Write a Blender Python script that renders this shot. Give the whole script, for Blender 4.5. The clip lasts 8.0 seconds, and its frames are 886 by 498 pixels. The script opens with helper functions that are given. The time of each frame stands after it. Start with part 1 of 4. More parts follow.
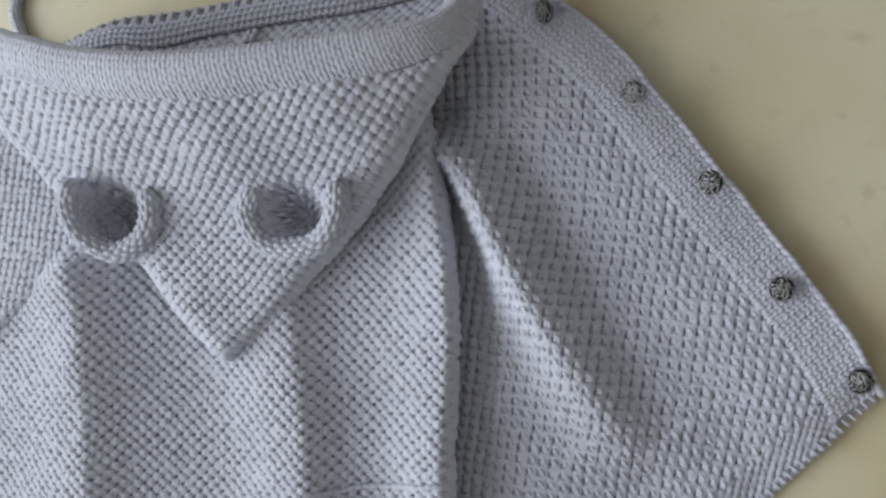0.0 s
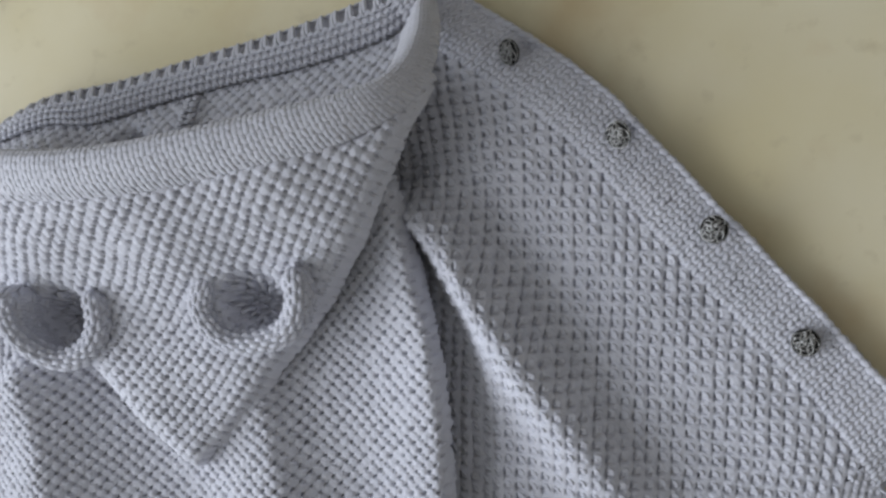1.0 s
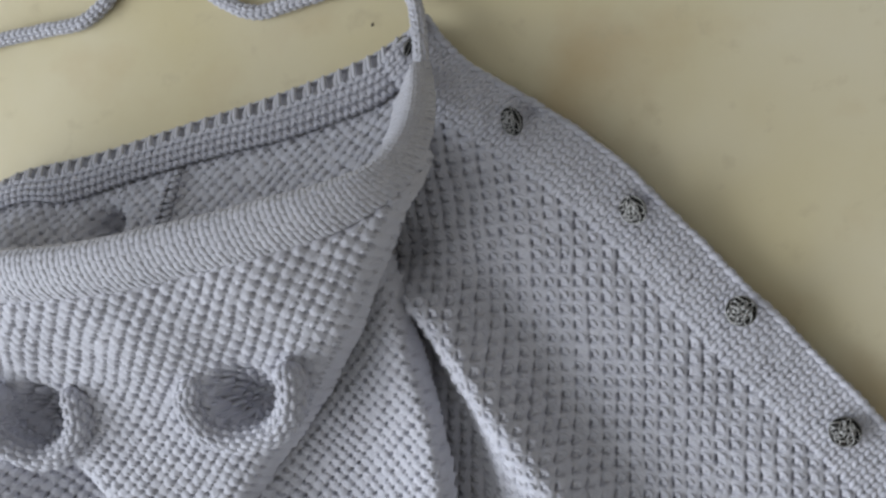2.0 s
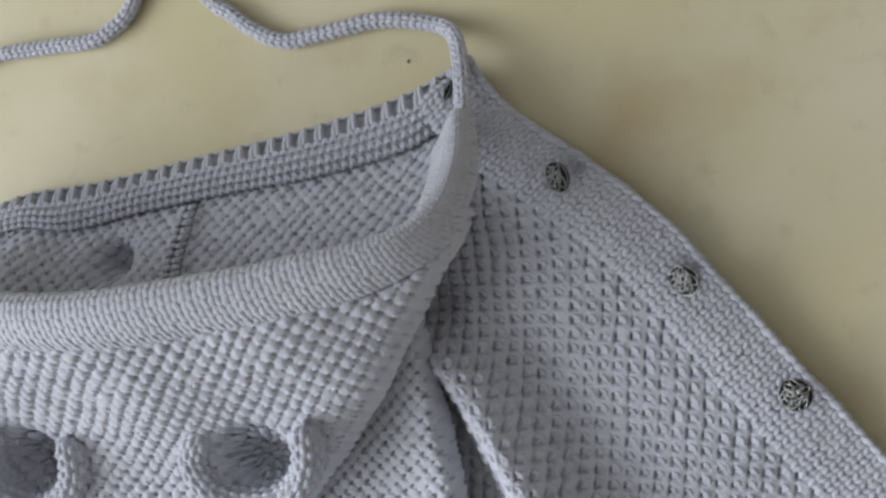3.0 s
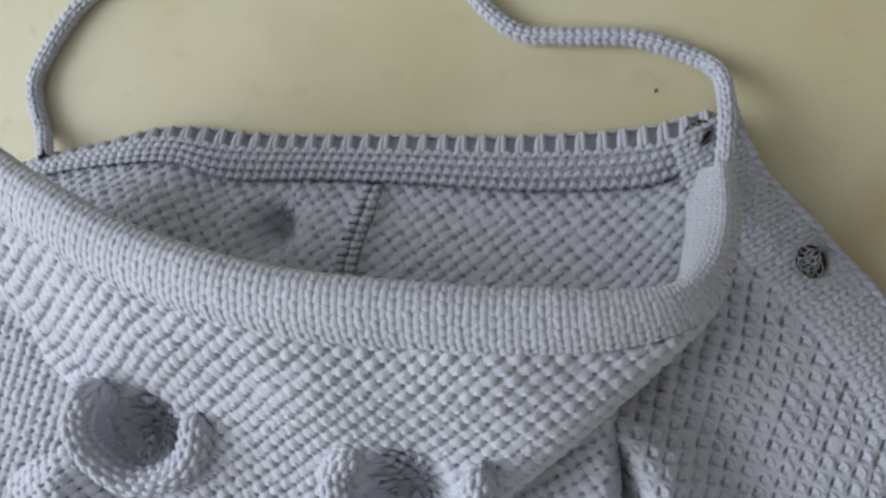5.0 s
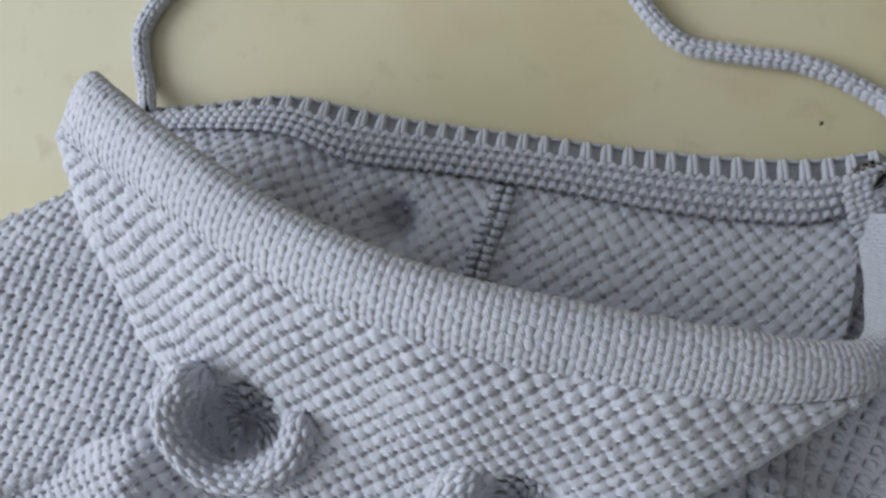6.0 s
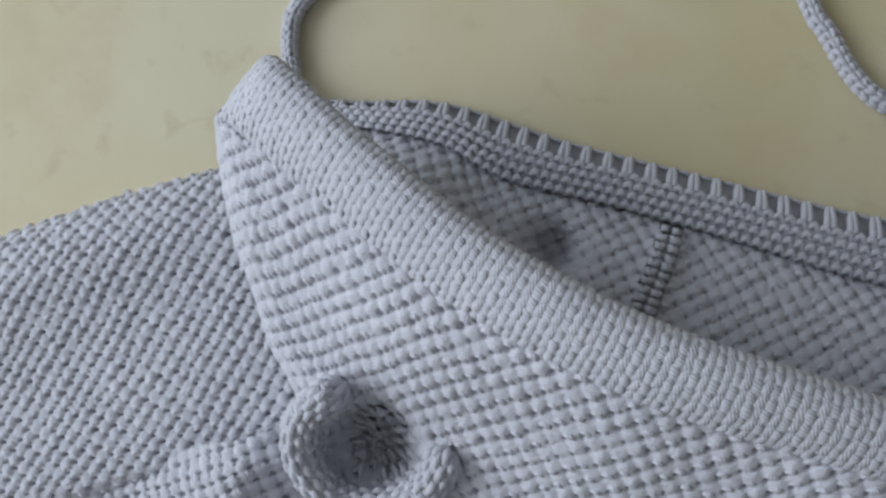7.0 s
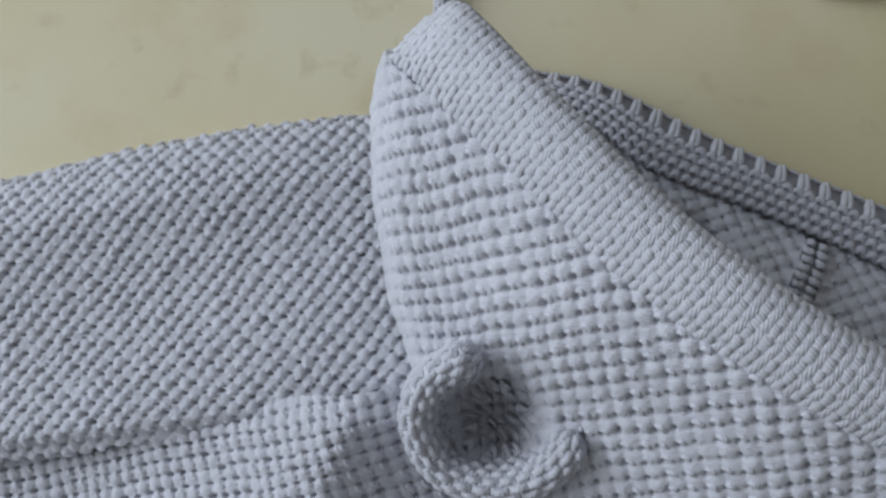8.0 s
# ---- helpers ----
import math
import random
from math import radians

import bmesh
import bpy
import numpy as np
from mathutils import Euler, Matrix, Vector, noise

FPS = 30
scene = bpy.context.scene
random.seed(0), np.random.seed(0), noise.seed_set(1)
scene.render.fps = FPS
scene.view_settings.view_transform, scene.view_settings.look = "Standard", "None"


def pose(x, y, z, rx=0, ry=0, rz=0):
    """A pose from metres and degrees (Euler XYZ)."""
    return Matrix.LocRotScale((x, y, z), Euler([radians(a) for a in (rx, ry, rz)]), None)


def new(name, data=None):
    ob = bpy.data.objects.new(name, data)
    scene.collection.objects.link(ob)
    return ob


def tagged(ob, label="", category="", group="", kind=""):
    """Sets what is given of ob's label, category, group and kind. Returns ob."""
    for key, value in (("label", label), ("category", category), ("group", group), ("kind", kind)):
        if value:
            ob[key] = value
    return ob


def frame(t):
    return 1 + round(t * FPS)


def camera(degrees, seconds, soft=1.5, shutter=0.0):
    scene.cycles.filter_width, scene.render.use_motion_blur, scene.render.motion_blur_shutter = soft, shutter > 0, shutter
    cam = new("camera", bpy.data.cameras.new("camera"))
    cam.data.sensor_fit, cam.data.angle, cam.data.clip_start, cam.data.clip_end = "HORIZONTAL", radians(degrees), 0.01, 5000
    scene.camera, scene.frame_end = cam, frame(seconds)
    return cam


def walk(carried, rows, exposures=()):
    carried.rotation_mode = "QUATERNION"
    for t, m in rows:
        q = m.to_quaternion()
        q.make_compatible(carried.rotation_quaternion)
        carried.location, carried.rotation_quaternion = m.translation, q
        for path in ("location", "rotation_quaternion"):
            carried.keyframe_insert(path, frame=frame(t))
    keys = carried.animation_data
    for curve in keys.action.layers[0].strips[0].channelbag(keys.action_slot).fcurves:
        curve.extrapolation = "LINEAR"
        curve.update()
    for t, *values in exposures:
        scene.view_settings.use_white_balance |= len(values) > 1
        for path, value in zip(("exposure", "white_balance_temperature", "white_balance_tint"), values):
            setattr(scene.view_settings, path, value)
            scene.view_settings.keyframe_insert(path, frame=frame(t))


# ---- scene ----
cam = camera(53.4, 8.0, soft=2.65)
METRES, EYE, TILT, LEAN, TURN = 0.5, 0.5271, -88.9, 12.1, 0.0
ROWS = [
    (0.0, 0.0, 0.0, 0.0, -0.0, 0.0, 0.0),
    (0.5, 0.012, 0.0572, 0.0441, 0.59, -0.77, 2.89),
    (1.0, 0.0479, 0.1085, 0.0977, 1.07, -1.21, 5.53),
    (1.5, 0.0638, 0.136, 0.1397, 1.45, -1.28, 6.89),
    (2.0, 0.062, 0.1797, 0.1787, 1.6, -1.27, 7.24),
    (3.5, -0.0208, 0.2562, 0.252, 0.03, -1.7, 2.06),
    (4.0, -0.0817, 0.2776, 0.2593, -0.74, -1.76, -0.81),
    (4.5, -0.1359, 0.2969, 0.2643, -1.12, -1.8, -4.91),
    (6.0, -0.3249, 0.3858, 0.241, -3.32, -2.29, -16.05),
    (6.5, -0.3784, 0.4086, 0.2441, -3.42, -2.05, -18.67),
    (7.0, -0.4479, 0.44, 0.2112, -3.7, -1.71, -22.81),
    (7.5, -0.4934, 0.4473, 0.1802, -3.9, -1.49, -27.04),
    (8.0, -0.533, 0.4694, 0.1423, -4.01, -1.59, -31.2),
]
walk(cam, [(t, pose(0, 0, EYE, TILT, LEAN, TURN) @ pose(METRES * x, METRES * y, METRES * z, 90 + pitch, roll, yaw)) for t, x, y, z, yaw, pitch, roll in ROWS],
     exposures=[(0.0, 0.03, 6450, 10), (2.0, 0.15, 6550, 10), (4.5, 0.12, 6400, 9), (6.0, -0.06, 6320, 8), (8.0, -0.45, 6320, 8)])

# ---- light: a bright overcast day through one window beside the table ----
world = bpy.data.worlds.new("sky")
scene.world = world
world.use_nodes = True
sky = world.node_tree.nodes.new("ShaderNodeTexSky")
sky.sky_type, sky.sun_disc = "NISHITA", False
sky.sun_elevation, sky.sun_rotation = radians(35), radians(250)
world.node_tree.links.new(sky.outputs[0], world.node_tree.nodes["Background"].inputs[0])
world.node_tree.nodes["Background"].inputs[1].default_value = 0.12

WALL_W, WALL_E, WALL_S, WALL_N, FLOOR, CEILING = -2.0, 1.9, -2.2, 1.8, -0.74, 1.85
WIN_Y0, WIN_Y1, WIN_Z0, WIN_Z1 = -1.5, 0.6, 0.25, 1.8
lamp = bpy.data.lights.new("window_light", "AREA")
lamp.shape, lamp.size, lamp.size_y = "RECTANGLE", WIN_Z1 - WIN_Z0 - 0.06, WIN_Y1 - WIN_Y0 - 0.06
lamp.energy, lamp.color = 53.0, (0.87, 0.95, 1.03)
window_light = new("window_light", lamp)
window_light.matrix_world = pose(WALL_W + 0.03, (WIN_Y0 + WIN_Y1) / 2, (WIN_Z0 + WIN_Z1) / 2, 0, -90, 0)


# ---- materials ----
def material(name, base, rough=0.8, metal=0.0):
    m = bpy.data.materials.new(name)
    m.use_nodes = True
    b = m.node_tree.nodes["Principled BSDF"]
    b.inputs["Base Color"].default_value = (*base, 1)
    b.inputs["Roughness"].default_value = rough
    b.inputs["Metallic"].default_value = metal
    return m, m.node_tree.nodes, m.node_tree.links, b


def mix_colors(nodes, links, fac, a, b):
    n = nodes.new("ShaderNodeMix")
    n.data_type = "RGBA"
    links.new(fac, n.inputs[0])
    for socket, value in ((n.inputs[6], a), (n.inputs[7], b)):
        if isinstance(value, tuple):
            socket.default_value = (*value, 1)
        else:
            links.new(value, socket)
    return n.outputs[2]


def noise_of(nodes, links, coord, scale, detail=3.0, low=0.35, high=0.65):
    n = nodes.new("ShaderNodeTexNoise")
    n.inputs["Scale"].default_value, n.inputs["Detail"].default_value = scale, detail
    links.new(coord, n.inputs["Vector"])
    r = nodes.new("ShaderNodeMapRange")
    r.inputs[1].default_value, r.inputs[2].default_value = low, high
    links.new(n.outputs[0], r.inputs[0])
    return r.outputs[0]


def yarn_material(name, light, dark):
    """Plied soft yarn: twist along each strand, fuzz, and a slow drift of tone."""
    m, nodes, links, b = material(name, light, 0.92)
    b.inputs["Sheen Weight"].default_value = 0.2
    b.inputs["Sheen Roughness"].default_value = 0.6
    b.inputs["Specular IOR Level"].default_value = 0.15
    place = nodes.new("ShaderNodeTexCoord")
    slow = noise_of(nodes, links, place.outputs["Object"], 22, 3)
    quick = noise_of(nodes, links, place.outputs["Object"], 160, 2)
    tone = nodes.new("ShaderNodeMath")
    tone.operation = "MULTIPLY_ADD"
    tone.inputs[1].default_value = 0.5
    links.new(quick, tone.inputs[0])
    half = nodes.new("ShaderNodeMath")
    half.operation = "MULTIPLY"
    half.inputs[1].default_value = 0.5
    links.new(slow, half.inputs[0])
    links.new(half.outputs[0], tone.inputs[2])
    links.new(mix_colors(nodes, links, tone.outputs[0], dark, light), b.inputs["Base Color"])
    # Twist of the plies, from the strand's own length and girth.
    uv = nodes.new("ShaderNodeUVMap")
    uv.uv_map = "yarn"
    wave = nodes.new("ShaderNodeTexWave")
    wave.bands_direction = "DIAGONAL"
    wave.inputs["Scale"].default_value = 0.55
    wave.inputs["Distortion"].default_value = 1.2
    links.new(uv.outputs[0], wave.inputs["Vector"])
    fuzz = nodes.new("ShaderNodeTexNoise")
    fuzz.inputs["Scale"].default_value, fuzz.inputs["Detail"].default_value = 1400, 2
    links.new(place.outputs["Object"], fuzz.inputs["Vector"])
    add = nodes.new("ShaderNodeMath")
    add.operation = "MULTIPLY_ADD"
    add.inputs[1].default_value = 0.7
    links.new(fuzz.outputs[0], add.inputs[0])
    links.new(wave.outputs[0], add.inputs[2])
    bump = nodes.new("ShaderNodeBump")
    bump.inputs["Strength"].default_value, bump.inputs["Distance"].default_value = 0.5, 0.0003
    links.new(add.outputs[0], bump.inputs["Height"])
    links.new(bump.outputs[0], b.inputs["Normal"])
    return m


YARN = yarn_material("lavender_grey_yarn", (0.56, 0.56, 0.62), (0.485, 0.485, 0.54))


def table_material():
    """Cream laminate with faint yellow clouds and a few rusty stains."""
    m, nodes, links, b = material("cream_laminate", (0.62, 0.55, 0.36), 0.42)
    place = nodes.new("ShaderNodeTexCoord")
    clouds = noise_of(nodes, links, place.outputs["Object"], 6, 5, 0.36, 0.64)
    base = mix_colors(nodes, links, clouds, (0.66, 0.60, 0.44), (0.58, 0.505, 0.305))
    stain = noise_of(nodes, links, place.outputs["Object"], 14, 6, 0.55, 0.82)
    base = mix_colors(nodes, links, stain, base, (0.52, 0.40, 0.23))
    fine = noise_of(nodes, links, place.outputs["Object"], 70, 5, 0.60, 0.85)
    links.new(mix_colors(nodes, links, fine, base, (0.50, 0.43, 0.28)), b.inputs["Base Color"])
    rough = noise_of(nodes, links, place.outputs["Object"], 30, 3, 0.2, 0.8)
    r = nodes.new("ShaderNodeMapRange")
    r.inputs[3].default_value, r.inputs[4].default_value = 0.42, 0.6
    links.new(rough, r.inputs[0])
    links.new(r.outputs[0], b.inputs["Roughness"])
    b.inputs["Specular IOR Level"].default_value = 0.3
    return m


def metal_material(name, base, rough):
    m, nodes, links, b = material(name, base, rough, 1.0)
    place = nodes.new("ShaderNodeTexCoord")
    worn = noise_of(nodes, links, place.outputs["Object"], 500, 3, 0.35, 0.65)
    links.new(mix_colors(nodes, links, worn, base, tuple(c * 0.6 for c in base)), b.inputs["Base Color"])
    return m


TABLE = table_material()
SILVER = metal_material("antique_silver", (0.40, 0.395, 0.39), 0.34)
TARNISH = metal_material("tarnished_silver", (0.035, 0.034, 0.033), 0.55)
PAINT = material("white_wall_paint", (0.60, 0.59, 0.57), 0.9)[0]
BOARDS = material("oak_floor", (0.32, 0.22, 0.13), 0.6)[0]
SPOT = material("dark_speck", (0.10, 0.08, 0.06), 0.7)[0]


# ---- mesh helpers ----
def box(bm, x0, x1, y0, y1, z0, z1):
    v = [bm.verts.new((x, y, z)) for z in (z0, z1) for y in (y0, y1) for x in (x0, x1)]
    for f in ((0, 2, 3, 1), (4, 5, 7, 6), (0, 1, 5, 4), (2, 6, 7, 3), (0, 4, 6, 2), (1, 3, 7, 5)):
        bm.faces.new([v[i] for i in f])
    return v


def part(name, bm, mat, parent=None, label=""):
    me = bpy.data.meshes.new(name)
    bm.to_mesh(me)
    bm.free()
    me.materials.append(mat)
    ob = new(name, me)
    ob.parent = parent
    return tagged(ob, label)


class Quads:
    """Grids of quads gathered into one mesh, with the yarn's length and girth as UV."""

    def __init__(self):
        self.v, self.f, self.uv, self.n = [], [], [], 0
        self.cloth = None

    def grid(self, p, uv=None, closed=False):
        """p: grids x k x m x 3."""
        g, k, m, _ = p.shape
        index = self.n + np.arange(g * k * m).reshape(g, k, m)
        nxt = np.roll(index, -1, 2) if closed else index[:, :, 1:]
        cur = index if closed else index[:, :, :-1]
        self.f.append(np.stack([cur[:, :-1], cur[:, 1:], nxt[:, 1:], nxt[:, :-1]], -1).reshape(-1, 4))
        self.v.append(p.reshape(-1, 3))
        self.uv.append(np.zeros((g * k * m, 2)) if uv is None else np.broadcast_to(uv, (g, k, m, 2)).reshape(-1, 2))
        self.n += g * k * m

    def faces(self, p, f, uv=None):
        self.f.append(np.asarray(f) + self.n)
        self.v.append(p)
        self.uv.append(np.zeros((len(p), 2)) if uv is None else uv)
        self.n += len(p)

    def split(self):
        """Keeps the cloth gathered so far apart from the stitches that follow."""
        self.cloth = (self.v, self.f, self.uv, self.n)
        self.v, self.f, self.uv, self.n = [], [], [], 0

    def make(self, name, mat, parent=None, label=""):
        if self.cloth:
            stitches = Quads()
            stitches.v, stitches.f, stitches.uv, stitches.n = self.v, self.f, self.uv, self.n
            self.v, self.f, self.uv, self.n = self.cloth
            self.cloth = None
            ob = self.make(name, mat, parent, label)
            tagged(stitches.make("knit_stitches", mat, ob), kind="stuff")
            return ob
        v, f, uv = np.concatenate(self.v), np.concatenate(self.f), np.concatenate(self.uv)
        me = bpy.data.meshes.new(name)
        me.vertices.add(len(v))
        me.vertices.foreach_set("co", v.astype(np.float32).ravel())
        me.loops.add(f.size)
        me.loops.foreach_set("vertex_index", f.astype(np.int32).ravel())
        me.polygons.add(len(f))
        me.polygons.foreach_set("loop_start", np.arange(0, f.size, 4, dtype=np.int32))
        me.update(calc_edges=True)
        me.uv_layers.new(name="yarn").data.foreach_set("uv", uv[f.ravel()].astype(np.float32).ravel())
        me.polygons.foreach_set("use_smooth", np.ones(len(f), dtype=bool))
        me.validate()
        me.materials.append(mat)
        ob = new(name, me)
        ob.parent = parent
        return tagged(ob, label)


rng = np.random.default_rng(7)


class Curve:
    """A smooth line through a few points, by its length."""

    def __init__(self, points, n=400):
        p = np.array(points, float)
        a = np.r_[[2 * p[0] - p[1]], p, [2 * p[-1] - p[-2]]]
        t = np.linspace(0, len(p) - 1 - 1e-9, n)
        i, s = t.astype(int), (t % 1)[:, None]
        p0, p1, p2, p3 = a[i], a[i + 1], a[i + 2], a[i + 3]
        self.p = 0.5 * (2 * p1 + (p2 - p0) * s + (2 * p0 - 5 * p1 + 4 * p2 - p3) * s**2 + (3 * p1 - p0 - 3 * p2 + p3) * s**3)
        self.s = np.r_[0, np.cumsum(np.linalg.norm(np.diff(self.p, axis=0), axis=1))]
        self.length = self.s[-1]
        self.d = np.gradient(self.p, self.s, axis=0)

    def _of(self, u, table):
        u = np.asarray(u, float)
        over = np.where(u < 0, u, np.where(u > self.length, u - self.length, 0.0))
        return np.stack([np.interp(u, self.s, table[:, k]) for k in range(table.shape[1])], -1), over

    def at(self, u):
        p, over = self._of(u, self.p)
        return p + self.way(u) * over[..., None]

    def way(self, u):
        d = self._of(u, self.d)[0]
        return d / np.linalg.norm(d, axis=-1, keepdims=True)


def inside(poly, x, y):
    poly, hit = np.asarray(poly), np.zeros(np.shape(x), bool)
    for (x0, y0), (x1, y1) in zip(poly, np.roll(poly, -1, 0)):
        if y0 != y1:
            hit ^= ((y0 > y) != (y1 > y)) & (x < (x1 - x0) * (y - y0) / (y1 - y0) + x0)
    return hit


def from_line(line, x, y):
    """Distance to an open line of points in plan, and how far along it the nearest place is (0 to 1)."""
    line, best, along = np.asarray(line, float), np.full(np.shape(x), 9.0), np.zeros(np.shape(x))
    steps = np.r_[0, np.cumsum(np.linalg.norm(np.diff(line, axis=0), axis=1))]
    for n, (a, b) in enumerate(zip(line, line[1:])):
        w = b - a
        t = np.clip(((x - a[0]) * w[0] + (y - a[1]) * w[1]) / (w @ w), 0, 1)
        d = np.hypot(x - a[0] - t * w[0], y - a[1] - t * w[1])
        near = d < best
        best = np.where(near, d, best)
        along = np.where(near, (steps[n] + t * (steps[n + 1] - steps[n])) / steps[-1], along)
    return best, along


def side_of(line, x, y):
    """Signed distance to a line that runs through the whole sheet: positive on its right-hand side."""
    line = np.asarray(line, float)
    d, _ = from_line(line, x, y)
    a, b = line[0], line[-1]
    xs = np.interp(-np.asarray(y), -line[:, 1], line[:, 0]) if a[1] > b[1] else np.interp(y, line[:, 1], line[:, 0])
    return np.where(np.asarray(x) > xs, d, -d)


def grown(poly, x, y, by):
    """Inside an outline, or within a given distance outside it."""
    loop = np.concatenate([np.asarray(poly), np.asarray(poly)[:1]])
    return inside(poly, x, y) | (from_line(loop, x, y)[0] < by)


class Field:
    """A height over the plan, kept on a grid of fine steps and softened a little."""

    def __init__(self, x0, x1, y0, y1, height, soft=2, step=0.0012):
        self.x0, self.y0, self.step = x0, y0, step
        x, y = np.meshgrid(np.arange(x0, x1, step), np.arange(y0, y1, step), indexing="ij")
        h = height(x, y)
        for _ in range(soft):
            p = np.pad(h, 1, mode="edge")
            h = (p[:-2, 1:-1] + p[2:, 1:-1] + p[1:-1, :-2] + p[1:-1, 2:] + 2 * p[1:-1, 1:-1]) / 6
        self.h = h
        self.gx, self.gy = np.gradient(h, step)

    def _of(self, table, x, y):
        i = np.clip((x - self.x0) / self.step, 0, table.shape[0] - 1.001)
        j = np.clip((y - self.y0) / self.step, 0, table.shape[1] - 1.001)
        a, b = i.astype(int), j.astype(int)
        i, j = i - a, j - b
        return (table[a, b] * (1 - i) + table[a + 1, b] * i) * (1 - j) + (table[a, b + 1] * (1 - i) + table[a + 1, b + 1] * i) * j

    def raise_to(self, x, y, w):
        """Plan places and a height above the cloth, as places in the world."""
        gx, gy = self._of(self.gx, x, y), self._of(self.gy, x, y)
        gx, gy = np.clip(gx, -2.5, 2.5), np.clip(gy, -2.5, 2.5)
        r = 1 / np.sqrt(1 + gx**2 + gy**2)
        return np.stack([x - gx * r * w, y - gy * r * w, self._of(self.h, x, y) + r * w], -1)


def wobble(u, v, amount):
    """Slow unevenness of the rows of a hand-knitted cloth."""
    du = np.sin(u * 61 + v * 37) + 0.6 * np.sin(u * 143 - v * 97 + 1.3) + 0.4 * np.sin(v * 231 + u * 20)
    dv = np.sin(v * 53 - u * 41 + 2.1) + 0.6 * np.sin(v * 117 + u * 133) + 0.4 * np.sin(u * 251 - v * 30)
    return amount * du, amount * dv


def strands(q, surface, cu, cv, path, rad, m=5, sink=0.35, scale=1.0, jitter=0.1, flat=1.0):
    """Strands of yarn that lie on a surface: one at each (cu, cv), along path (rows of a, b, height) with a radius for each row."""
    if len(cu) == 0:
        return
    path, rad = np.asarray(path, float), np.asarray(rad, float)
    n, k = len(cu), len(path)
    d = np.gradient(path[:, :2], axis=0)
    d /= np.linalg.norm(d, axis=1, keepdims=True) + 1e-9
    turn = np.linspace(-sink, math.pi + sink, m)
    size = scale * (1 + jitter * rng.uniform(-1, 1, n))[:, None, None]
    lift = (1 + 2 * jitter * rng.uniform(-1, 1, n))[:, None, None]
    off = rad[:, None] * np.cos(turn)
    a = path[:, 0, None] - d[:, 1, None] * off
    b = path[:, 1, None] + d[:, 0, None] * off
    w = path[:, 2, None] + flat * rad[:, None] * np.sin(turn)
    cu = cu + jitter * 0.002 * rng.uniform(-1, 1, n)
    cv = cv + jitter * 0.002 * rng.uniform(-1, 1, n)
    p = surface(cu[:, None, None] + a * size, cv[:, None, None] + b * size, w * lift)
    run = np.r_[0, np.cumsum(np.linalg.norm(np.diff(path, axis=0), axis=1))]
    uv = np.stack(np.broadcast_arrays(run[:, None] * 1000, (turn / math.pi * 3)[None]), -1)
    q.grid(p, uv[None] + rng.uniform(0, 9, n)[:, None, None, None])


CHANCE = rng.uniform(-1, 1, (4, 97, 89))


def chance(k, i, j):
    """A steady random number for each stitch."""
    return CHANCE[k, np.asarray(i, int) % 97, np.asarray(j, int) % 89]


